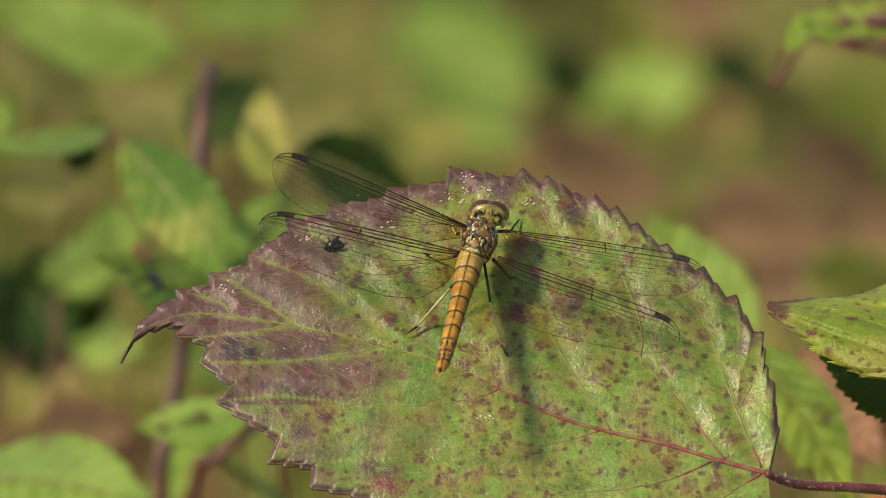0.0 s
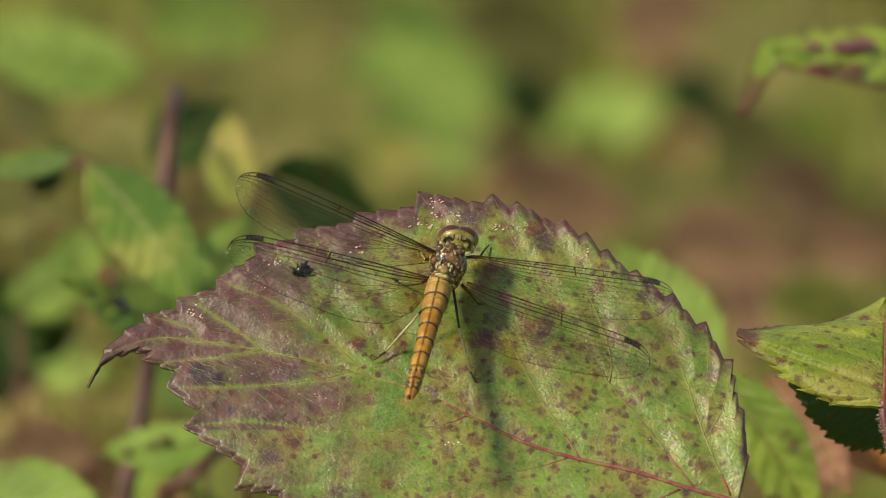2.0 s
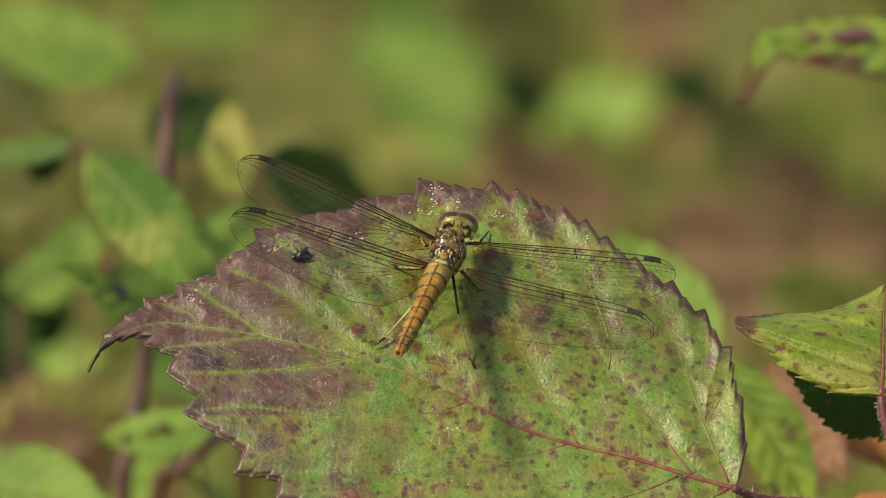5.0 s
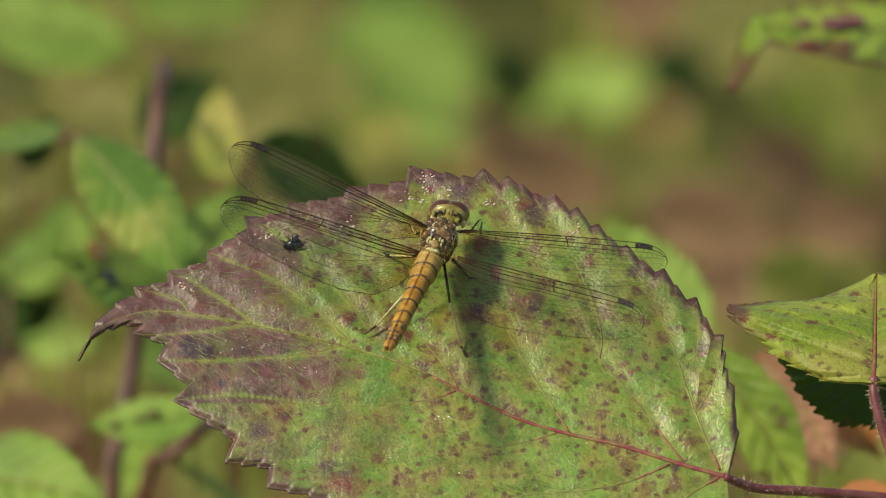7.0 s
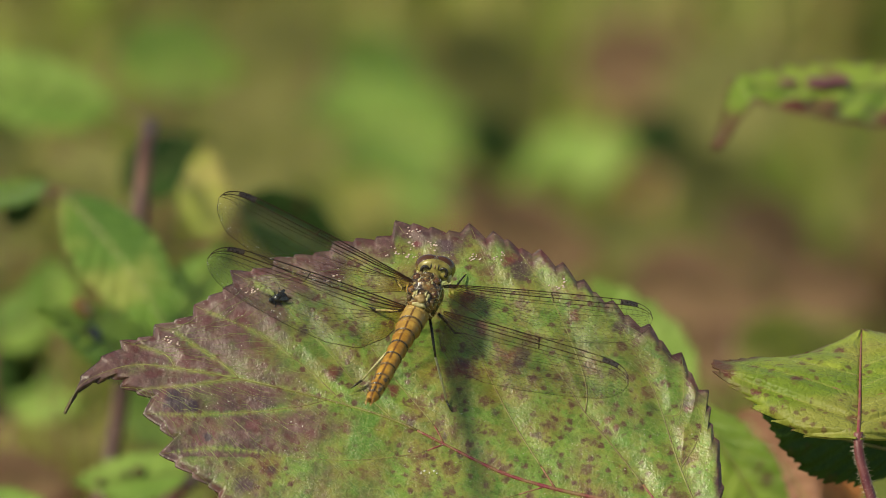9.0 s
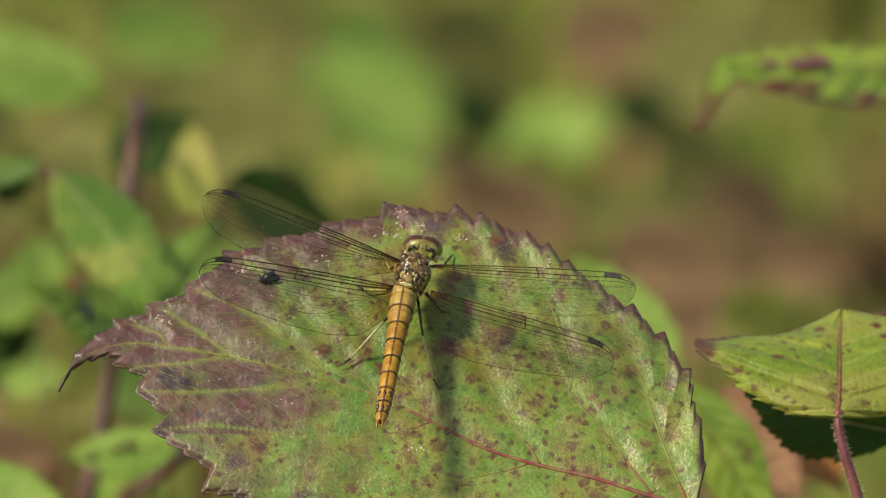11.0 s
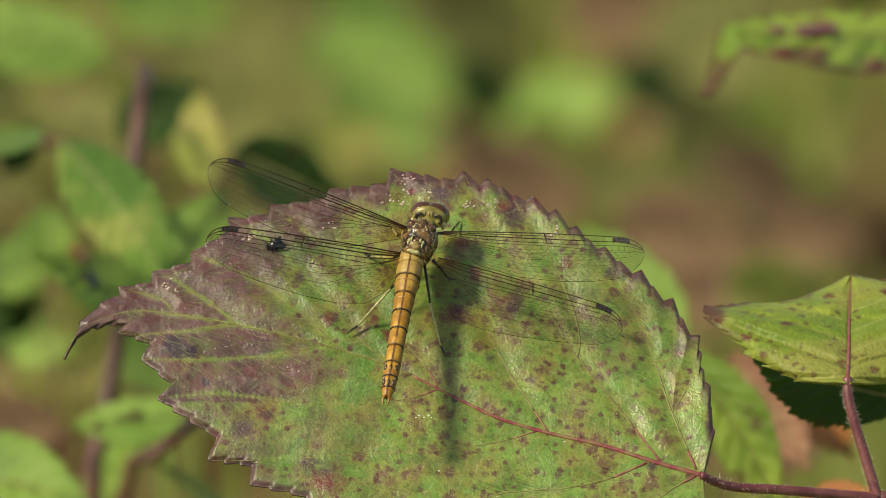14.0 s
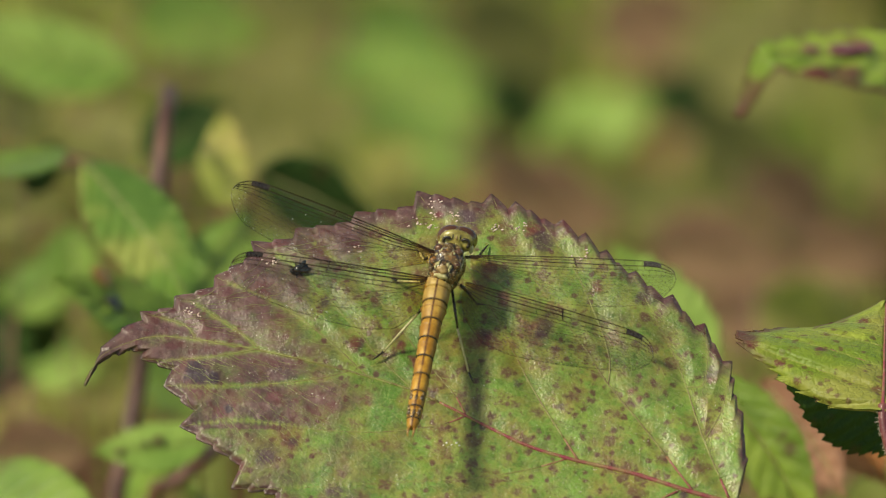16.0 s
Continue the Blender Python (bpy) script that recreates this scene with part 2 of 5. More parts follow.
def plain_material(name, a, b, scale=400, rough=0.5, relief=0.0001, spec=0.5, relief_scale=2500):
    m = Nodes(name)
    col = m.mix(m.steps(m.noise(scale, 4, 0.6), 0.35, 0.68), a, b)
    return m.done(col, m.steps(m.noise(scale * 3, 2), 0.3, 0.7, rough - 0.08, rough + 0.08), m.bump(m.noise(relief_scale, 4), relief, 0.7), spec)


HERO = hero_leaf_material()
LIME = leaf_material("leaf_lime_green", (0.200, 0.330, 0.055), (0.300, 0.420, 0.090), (0.40, 0.48, 0.15), 0.1)
GREEN = leaf_material("leaf_fresh_green", (0.130, 0.230, 0.035), (0.210, 0.310, 0.050), (0.34, 0.42, 0.12), 0.5)
SPECKLED = leaf_material("leaf_speckled", (0.170, 0.250, 0.026), (0.300, 0.330, 0.050), (0.42, 0.42, 0.12), 0.95, (0.29, 0.28, 0.06), spot_scale=260, gate=0.36)
BLOTCHED = leaf_material("leaf_blotched", (0.150, 0.240, 0.026), (0.260, 0.340, 0.045), (0.36, 0.40, 0.12), 0.95, spot_scale=105, gate=0.36)
YELLOW = leaf_material("leaf_yellowing", (0.200, 0.230, 0.035), (0.330, 0.330, 0.070), (0.40, 0.40, 0.12), 0.5, (0.42, 0.36, 0.11))
MOTTLED = leaf_material("leaf_mottled", (0.085, 0.175, 0.034), (0.150, 0.260, 0.048), (0.28, 0.38, 0.11), 0.2, (0.34, 0.36, 0.10), rough=0.6, spec=0.2)
# leaf green darkened so that the thicket's deep shade is in the colour
SHADE_DARK = leaf_material("leaf_painted_shade", (0.016, 0.040, 0.009), (0.030, 0.062, 0.013), (0.04, 0.08, 0.02), 0.3, through=0.05, rough=0.8, spec=0.15)
# less dark copy: shade below the side leaf is in the green
SHADE_MID = leaf_material("leaf_painted_shade_mid", (0.030, 0.068, 0.013), (0.052, 0.100, 0.020), (0.07, 0.13, 0.03), 0.3, through=0.08, rough=0.6, spec=0.2)
DRY = leaf_material("leaf_dry_brown", (0.140, 0.075, 0.036), (0.240, 0.140, 0.070), (0.36, 0.24, 0.15), 0.4, through=0.1, rough=0.6)
PINK = leaf_material("leaf_dry_pale", (0.230, 0.100, 0.055), (0.380, 0.200, 0.120), (0.46, 0.30, 0.20), 0.3, rough=0.6)
RUST = leaf_material("leaf_dry_rust", (0.330, 0.110, 0.035), (0.480, 0.220, 0.070), (0.50, 0.28, 0.12), 0.3, rough=0.55)
OLD = leaf_material("leaf_olive", (0.130, 0.135, 0.030), (0.210, 0.200, 0.050), (0.26, 0.26, 0.09), 0.5)
MIDRIB = plain_material("midrib_red", (0.230, 0.036, 0.054), (0.235, 0.140, 0.062), 650, 0.45)
VEIN = plain_material("vein_pale", (0.150, 0.105, 0.042), (0.250, 0.260, 0.075), 420, 0.45)
VEIN_FINE = plain_material("vein_fine", (0.110, 0.120, 0.034), (0.250, 0.280, 0.080), 260, 0.42)
STEM = plain_material("stem_red", (0.125, 0.030, 0.038), (0.210, 0.070, 0.062), 260, 0.38)
CANE = plain_material("cane_brown", (0.075, 0.030, 0.024), (0.140, 0.062, 0.042), 150, 0.5)
PRICKLE = plain_material("prickle", (0.45, 0.32, 0.26), (0.66, 0.56, 0.48), 900, 0.4)
CHITIN = plain_material("chitin_dark", (0.014, 0.011, 0.009), (0.045, 0.030, 0.018), 1500, 0.30, 0.00003, 0.6)
NERVE = plain_material("wing_vein", (0.012, 0.006, 0.003), (0.045, 0.018, 0.007), 700, 0.40, 0.00005, 0.25)
AMBER = plain_material("chitin_amber", (0.240, 0.110, 0.022), (0.360, 0.200, 0.045), 900, 0.34, 0.00003)
TAN = plain_material("chitin_tan", (0.130, 0.075, 0.026), (0.300, 0.200, 0.075), 1200, 0.38, 0.00003)
CREAM = plain_material("chitin_cream", (0.420, 0.370, 0.170), (0.600, 0.540, 0.300), 1500, 0.40, 0.00003)
UMBER = plain_material("chitin_umber", (0.040, 0.022, 0.010), (0.130, 0.080, 0.032), 1300, 0.34, 0.00004)
OLIVE = plain_material("chitin_olive", (0.150, 0.118, 0.026), (0.330, 0.275, 0.070), 900, 0.34, 0.00003)
RUSSET = plain_material("chitin_russet", (0.085, 0.032, 0.010), (0.230, 0.100, 0.022), 1000, 0.2, 0.00004, 0.8)
WHITE = plain_material("chalky_white", (0.72, 0.70, 0.66), (0.82, 0.80, 0.76), 2500, 0.7, 0.0001, 0.3)
# near white, for added beads that stand for glints on the wings
GLINT = plain_material("dew", (0.78, 0.78, 0.76), (0.86, 0.86, 0.84), 2500, 0.2, 0.00001, 0.8)
BLACK = plain_material("fly_black", (0.008, 0.009, 0.010), (0.022, 0.024, 0.028), 2500, 0.32, 0.00005, 0.6)


def abdomen_material():
    """Ochre with a fine dark line along the back, darker flanks and speckles."""
    m = Nodes("abdomen_ochre")
    side = m.math("ABSOLUTE", m.axis("Y"))
    col = m.mix(m.steps(m.noise(700, 4, 0.6), 0.35, 0.7), (0.310, 0.140, 0.014), (0.520, 0.280, 0.036))
    col = m.mix(m.steps(m.axis("X"), 0.001, 0.008, 0.60, 0.0), col, (0.440, 0.330, 0.110))
    col = m.mix(m.steps(m.noise(1900, 4, 0.7), 0.50, 0.70, 0, 0.5), col, (0.200, 0.095, 0.018))
    col = m.mix(m.math("MULTIPLY", m.steps(side, 0.00008, 0.00020, 0.90, 0.0), m.steps(m.noise(500, 2), 0.25, 0.42)), col, (0.085, 0.028, 0.008))
    col = m.mix(m.steps(side, 0.0007, 0.0011, 0.0, 0.35), col, (0.150, 0.075, 0.020))
    return m.done(col, 0.46, m.bump(m.noise(2600, 3), 0.00007, 0.7), 0.42)


def mosaic_material():
    """Dark brown chitin with warm tan and pale flecks."""
    m = Nodes("chitin_mottled")
    col = m.mix(m.steps(m.noise(800, 4, 0.65), 0.46, 0.58), (0.040, 0.020, 0.009), (0.230, 0.115, 0.034))
    col = m.mix(m.steps(m.noise(1500, 3, 0.6), 0.58, 0.66, 0, 0.85), col, (0.420, 0.330, 0.150))
    return m.done(col, 0.20, m.bump(m.noise(1300, 3), 0.00022, 0.9), 0.7)


def eye_material():
    m = Nodes("eye_brown_over_green")
    y = m.math("ADD", m.axis("Y"), m.math("MULTIPLY", m.math("SUBTRACT", m.noise(520, 2), 0.5), 0.0016))
    col = m.mix(m.steps(y, 0.0024, 0.0034), (0.230, 0.190, 0.040), (0.075, 0.028, 0.011))
    return m.done(col, 0.16, m.bump(m.voronoi(9000), 0.00001, 0.3), 0.6)


def membrane_material():
    m = Nodes("wing_membrane")
    t = m.t
    clear = t.nodes.new("ShaderNodeBsdfTransparent")
    m.put(clear.inputs["Color"], m.mix(m.steps(m.axis("X"), 0.0005, 0.0055, 0.8, 0.0), (0.955, 0.960, 0.945), (0.95, 0.72, 0.28)))
    gloss = t.nodes.new("ShaderNodeBsdfGlossy")
    gloss.inputs["Roughness"].default_value = 0.30
    m.put(gloss.inputs["Normal"], m.bump(m.noise(1500, 0), 0.00006, 0.6))
    mx = t.nodes.new("ShaderNodeMixShader")
    mx.inputs[0].default_value = 0.018
    t.links.new(clear.outputs[0], mx.inputs[1])
    t.links.new(gloss.outputs[0], mx.inputs[2])
    t.links.new(mx.outputs[0], m.out.inputs["Surface"])
    return m.mat


ABDOMEN, EYE, MEMBRANE, MOSAIC = abdomen_material(), eye_material(), membrane_material(), mosaic_material()


# ---- ground ----
def ground_material():
    m = Nodes("ground_litter")
    a, b = m.noise(7, 3), m.noise(45, 5, 0.65)
    col = m.mix(m.steps(a, 0.42, 0.60), (0.200, 0.185, 0.058), (0.190, 0.250, 0.048))
    col = m.mix(m.steps(b, 0.48, 0.70), col, (0.330, 0.260, 0.110))
    col = m.mix(m.steps(m.noise(16, 2), 0.60, 0.70), col, (0.110, 0.095, 0.035))
    return m.done(col, 0.85, m.bump(b, 0.02, 0.8), 0.2)


g = 300000
ground = new("ground", mesh_of("ground", [(-g, -g, 0), (g, -g, 0), (g, g, 0), (-g, g, 0)], [(0, 1, 2, 3)], ground_material(), False))
tagged(ground, "uneven soil with dead grass and low green growth", "ground", kind="structure")


# ---- leaves ----
def vein_at(s0, sweep, r, side):
    """How far along the midrib a lateral vein has come at the share r of the half width."""
    if side > 0:
        return s0 + sweep * r ** 0.9 + 0.012
    return max(0.0, s0 + 1.25 * sweep * r ** 0.9 - 0.012 - 0.08 * min(1.0, s0 / 0.3) * (1 - 1.2 * r))


def ribbed_blade(mid, one, two, height, teeth, ns=560, nr=64, veins=(), spots=(), tint=None, tooth=0.07):
    """A toothed leaf blade. mid: the midrib (x, y); one, two: rows (along, width, direction in degrees) for its halves;
    height(x, y, s, r, side): z; veins: rows (start, sweep) of lateral veins. Returns verts, faces and attribute lists."""
    line = curve_pts([(x, y, 0) for x, y in mid], ns)
    verts, faces, at_vein, at_tint, at_spot = [], [], [], [], []

    def rim(side, s):
        rows = one if side > 0 else two
        xs = [r[0] for r in rows]
        return np.interp(s, xs, [r[1] for r in rows]), radians(np.interp(s, xs, [r[2] for r in rows]))

    for side in (1, -1):
        base = len(verts)
        for i in range(ns + 1):
            s = i / ns
            wide, turn = rim(side, s)
            # softened corners between the given rows
            for ds in (-0.02, 0.02):
                w2, t2 = rim(side, min(max(s + ds, 0), 1))
                wide, turn = wide + (w2 - wide) * 0.3, turn + (t2 - turn) * 0.3
            warp = s + 0.006 * math.sin(37 * s + side)
            big = (warp * teeth + 0.35 * side) % 1.0
            small = (warp * teeth * 3 + 0.2) % 1.0
            k = int(warp * teeth * 3 + 0.2)
            ends = smooth(0.03, 0.12, s) * smooth(1.0, 0.9, s) * (1.0 + 0.15 * smooth(0.38, 0.3, s) if side > 0 else 1.0 + 1.2 * smooth(0.5, 0.65, s))
            size = tooth * (4.0 + 0.35 * wide) * ends
            cut = (0.40 + 0.2 * smooth(0.38, 0.3, s) if side > 0 else 0.9) * size * (1 - big) + size * (0.45 + 0.7 * ((k * 0.618) % 1.0)) * (1 - small) ** 1.3
            cut *= 1 - 0.35 * smooth(0.36, 0.42, s) * smooth(0.62, 0.55, s) * (side > 0)
            full = max(wide + 0.45 * size - cut, wide * 0.3)
            lean = (0.10 if side > 0 else 0.30) * size * small
            ahead = line[min(i + 1, ns)] - line[max(i - 1, 0)]
            ahead = ahead.normalized()
            way = Vector((math.cos(turn), math.sin(turn), 0))
            for j in range(nr + 1):
                r = 1 - (1 - j / nr) ** 1.3
                p = line[i] + way * (wide * r + (full - wide) * r ** 26) + ahead * (lean * r ** 30)
                near, phase = 9.0, 0.0
                for s0, sweep in veins:
                    d = (s - (vein_at(s0, sweep, r, side))) / (0.003 + 0.003 * (1 - r))
                    near = min(near, abs(d))
                vn, band = math.exp(-near * near), math.exp(-(near / 4.5) ** 2)
                p.z = height(p.x, p.y, s, r, side)
                verts.append(p)
                at_vein.append(vn)
                at_tint.append(tint(s, r, side, band) if tint else 0.0)
                sp = 0.0
                for a, b, q in spots:
                    d2 = ((p.x - a) ** 2 + (p.y - b) ** 2) / (q * q)
                    if d2 < 4:
                        sp = max(sp, math.exp(-d2))
                at_spot.append(sp)
        # the upper side looks to +z
        mid_i = base + (ns // 2) * (nr + 1)
        over, on = verts[mid_i + nr // 2] - verts[mid_i], verts[mid_i + nr + 1] - verts[mid_i]
        flip = over.x * on.y - over.y * on.x < 0
        for i in range(ns):
            for j in range(nr):
                a = base + i * (nr + 1) + j
                f = (a, a + 1, a + nr + 2, a + nr + 1)
                faces.append(f[::-1] if flip else f)
    return verts, faces, {"vein": at_vein, "tint": at_tint, "spot": at_spot}


def add_attributes(me, values):
    for key, vals in values.items():
        a = me.attributes.new(key, "FLOAT", "POINT")
        a.data.foreach_set("value", vals)


def prickles(stem_part, pts, rng, count, size):
    for _ in range(count):
        i = rng.randrange(2, len(pts) - 2)
        way = (pts[i + 1] - pts[i - 1]).normalized()
        out = way.cross(Vector((rng.uniform(-1, 1), rng.uniform(-1, 1), rng.uniform(-1, 1)))).normalized()
        v, f = tube([pts[i] + out * 0.3 * size, pts[i] + out * size, pts[i] + out * size * 1.7 - way * size * 0.3], [0.28 * size, 0.15 * size, 0.02], 5)
        part("prickle", v, f, PRICKLE, stem_part)


def hairs(name, pts, radius, rng, count, length, material, parent):
    """A fringe of fine hairs round a stalk, in one mesh."""
    bits = []
    for _ in range(count):
        i = rng.randrange(1, len(pts) - 1)
        way = (pts[i + 1] - pts[i - 1]).normalized()
        out = way.cross(Vector((rng.uniform(-1, 1), rng.uniform(-1, 1), rng.uniform(-1, 1)))).normalized()
        p = pts[i] + (pts[i + 1] - pts[i]) * rng.random() + out * radius * 0.9
        n = length * rng.uniform(0.5, 1.2)
        bits.append(tube([p, p + out * n + way * rng.uniform(-0.3, 0.3) * n], [0.028, 0.012], 3, False))
    v, f = merged(*bits)
    return part(name, v, f, material, parent)


# The large bramble leaf on which the insect sits.
SLOPE = 0.5


def hero_plane(x, y):
    return -SLOPE * (y + 12.0)


HERO_MID = [(40.8, -30.8), (34.5, -29.1), (27, -26.8), (19.3, -25.1), (12.7, -23.1), (5, -19.4), (-1.8, -16.2), (-9.9, -13.8), (-15.9, -12.3), (-23, -10.8), (-31.2, -9.5), (-36.4, -9.2), (-40.3, -10.2), (-43.6, -12), (-45.6, -15.7)]
HERO_UPPER = [(41, -29.9, 0, 0), (42.3, -24.8, 0.3, 0.016), (41.7, -18.7, 0.7, 0.034), (40.3, -11.9, 1.2, 0.058), (36.7, -6.9, 1.3, 0.082), (32.4, -3.1, 1.2, 0.105), (27.5, 0, 1, 0.132), (23.6, 2.8, 1, 0.158), (20.8, 5.1, 1.2, 0.186), (17.8, 6.8, 1.2, 0.220), (11.4, 9.2, 1.5, 0.266), (8.2, 10.2, 1.5, 0.317), (-1.7, 10.5, 2.0, 0.452), (-9.9, 7.6, 1.2, 0.539), (-17.8, 5.4, 1.4, 0.615), (-23.8, 3.6, 1.7, 0.673), (-28.6, -1.1, 1.4, 0.731), (-33.9, -3.8, 1.5, 0.789), (-38.5, -5.9, 1.2, 0.842), (-40.9, -8.1, 0.3, 0.891), (-43.6, -10.7, 0.2, 0.926), (-45.6, -15.7, 0, 1)]
HERO_LOWER = [(40.5, -31.7, 0, 0), (41.1, -34.9, 1, 0.007), (38.8, -40.2, 1.5, 0.022), (32.4, -44, 2, 0.055), (23, -45.8, 2, 0.123), (13.2, -45.8, 2, 0.207), (3.5, -43.6, 2, 0.291), (-4.8, -39.8, 2, 0.38), (-12.3, -35.7, 1.6, 0.452), (-20.3, -32.4, 2.6, 0.522), (-26, -29.2, 3.2, 0.59), (-33, -21, 3, 0.698), (-35.2, -15.7, 2.6, 0.764), (-38.4, -12.1, 1.2, 0.83), (-39.3, -11.1, 0.4, 0.87), (-41.2, -11.7, 0.5, 0.902), (-43.4, -12.6, 0.2, 0.935), (-45.6, -15.7, 0, 1)]
VEINS_BASAL = [
    [(39.7, -29.9), (36.4, -22.2), (34, -14.9), (32.1, -10.2), (29.1, -4.4), (27.2, -0.7)],
    [(36.4, -22.5), (38.7, -18.7), (39.6, -15), (40.1, -12.4)],
    [(34.2, -15.4), (36.4, -15), (37, -11.2), (36.7, -7.5)],
    [(35.1, -29.2), (28.7, -21), (23.8, -15.1), (20.8, -10.5), (16.3, -4.4), (11.7, 2.3), (8.5, 9.5)],
    [(23.8, -15.1), (24, -12), (22.7, -7.5), (19.3, 0.1), (15.1, 6.1)],
    [(19.8, -25.1), (14, -16.1), (9.1, -6.7), (4.2, 1.6), (-1.2, 9.7)]]
VEINS_TIPWARD = [
    [(5, -19.4), (3.4, -16.6), (-1.1, -11.4), (-7.1, -3.7), (-13.1, 1.6), (-17.6, 5)],
    [(-1.8, -16.2), (-6.3, -12), (-12.3, -5.2), (-17.6, 0.1), (-23.3, 3.2)],
    [(-7.8, -14.6), (-12.9, -9.9), (-17.5, -6.4), (-21.4, -4.1), (-25.3, -2.6), (-28.3, -1.3)],
    [(-22.5, -10.8), (-25.1, -8.6), (-28.9, -6.2), (-31.2, -4.8), (-33.6, -3.9)],
    [(-31, -9.5), (-31.8, -8.2), (-33, -7.5), (-35.7, -6.7), (-38.2, -6)]]
VEINS_LOWER = [
    [(39.6, -30.8), (35.8, -33), (31.3, -36.8), (27.5, -42.1)],
    [(33, -29.1), (27.5, -31.4), (21.5, -32.6), (13.2, -33.4), (4.2, -36), (-4.1, -39.2)],
    [(18.5, -24.9), (13.2, -26.4), (5.7, -27.6), (-2.6, -28.1), (-10.8, -28.6), (-18.4, -29.1), (-25.6, -29.2)],
    [(5, -19.4), (1.2, -20.7), (-6.3, -21.6), (-13.8, -21.4), (-21.4, -20.5), (-25.9, -20.2), (-32.7, -21)],
    [(-10.5, -13.6), (-14.6, -14.6), (-21.4, -15.4), (-28.9, -15.7), (-34.9, -15.7)],
    [(-22.6, -10.8), (-28.9, -11.8), (-34.2, -12.3), (-38.1, -12.2)]]
HERO_SPOTS = [(33.8, -29.5, 0.9), (5.0, -18.4, 0.5), (0.5, -16.6, 0.7), (-9.7, -10.2, 1.4), (-7.2, -4.2, 1.2), (15.1, 3.8, 2.0), (13.6, 5.2, 1.5), (17.6, -18.0, 0.8), (-21.4, -24.6, 1.8), (-18.0, -23.4, 1.1), (-10.1, -31.7, 3.0), (-12.3, -29.6, 1.7), (-30.8, -14.1, 2.0), (-28.5, -14.7, 1.1), (-26.5, -18.7, 0.8), (8.0, 0.1, 1.5), (9.9, -3.8, 1.4), (15.1, -7.8, 2.3), (28.3, -3.7, 1.4), (41.5, -24.0, 0.9), (37.5, -13.8, 1.5), (7.1, -20.8, 0.6), (-1.8, -12.3, 1.1), (5.0, 6.8, 1.8), (1.2, 7.2, 0.8), (22.3, -2.2, 1.2), (26.8, -16.1, 0.7), (-3.7, -10.1, 0.8), (11.7, -15.0, 0.7), (-13.8, -4.4, 1.1), (7.2, -9.0, 1.7), (27.9, -16.9, 0.6)]


VEINS = VEINS_BASAL + VEINS_TIPWARD + VEINS_LOWER
VEIN_LINES = [curve_pts([(x, y, 0) for x, y in row], 48) for row in VEINS]
RIB_LINE = curve_pts([(x, y, 0) for x, y in HERO_MID], 400)
VEIN_CLOUD = np.array([(p.x, p.y) for row in VEIN_LINES + [RIB_LINE] for p in row])
RIB_CLOUD = np.array([(p.x, p.y) for p in RIB_LINE])


def nearest(xy, cloud):
    """The distance of each point to the nearest of a cloud."""
    out = np.empty(len(xy))
    for k in range(0, len(xy), 4000):
        d = xy[k:k + 4000, None, :] - cloud[None]
        out[k:k + 4000] = np.sqrt((d * d).sum(2).min(1))
    return out


def ease(a, b, x):
    t = np.clip((x - a) / (b - a), 0, 1)
    return t * t * (3 - 2 * t)


def hero_z(xy):
    """The height of the leaf's upper skin over x, y (mm): tilted, bowed towards the tip, puffed up between its veins."""
    x, y = xy[:, 0], xy[:, 1]
    d = nearest(xy, VEIN_CLOUD)
    far = nearest(xy, RIB_CLOUD)
    z = -SLOPE * (y + 12.0) + 0.10
    drop = np.clip(-4.0 - x, 0, None)
    bow = np.where(drop < 16, 0.0065 * drop * drop, 1.66 + 0.208 * (drop - 16))
    z -= 0.25 * bow
    z += (0.38 + 0.12 * ease(26, 36, x)) * (1 - np.exp(-(d / 1.7) ** 2)) + 0.015 * np.minimum(far, 12)
    z += 0.8 * ease(-38, -45, x)
    z += [0.35 * noise.noise((p * 0.16, q * 0.16, 1)) + 0.08 * noise.noise((p * 0.5, q * 0.5, 3)) + 0.025 * noise.noise((p * 1.5, q * 1.5, 5)) for p, q in xy.tolist()]
    return z, d


def toothed_rim(tips, per_mm, seed):
    """Points and rib shares along a rim; tips: rows (x, y, depth of the notch behind the tip, share of the rib)."""
    r = random.Random(seed)
    pts, shares, ends = [], [], []
    for (x0, y0, depth, s0), (x1, y1, _, s1) in zip(tips, tips[1:]):
        a, b = Vector((x0, y0)), Vector((x1, y1))
        span = (b - a).length
        way = (b - a) / span
        inward = Vector((-way.y, way.x)) if tips is HERO_UPPER else Vector((way.y, -way.x))
        n, small = max(6, int(span * per_mm)), max(1, round(span / 2.6))
        cut = [r.uniform(0.6, 1.2) for _ in range(small + 1)]
        for k in range(n):
            t = k / n
            u = t * small
            f = u - int(u)
            # steep drop behind the tip, long slope up to the next one, with smaller teeth on it
            go = smooth(0, 0.10, t) * (1 - t) ** 1.15
            tooth = min(depth, 0.55) * cut[int(u)] * ((1 - f) ** 1.4 * smooth(0.0, 0.2, f) if int(u) else 0.0) * smooth(0.0, 0.25, depth)
            pts.append(a.lerp(b, t) + inward * (depth * go + tooth) + way * 0.25 * depth * smooth(0, 0.1, t) * (1 - t) ** 3)
            shares.append(s0 + (s1 - s0) * t)
            ends.append(math.exp(-((min(t, 1 - t) * span) / 0.35) ** 2) * smooth(0.2, 1.0, depth))
    pts.append(Vector(tips[-1][:2]))
    return pts, shares + [tips[-1][3]], ends + [0.0]


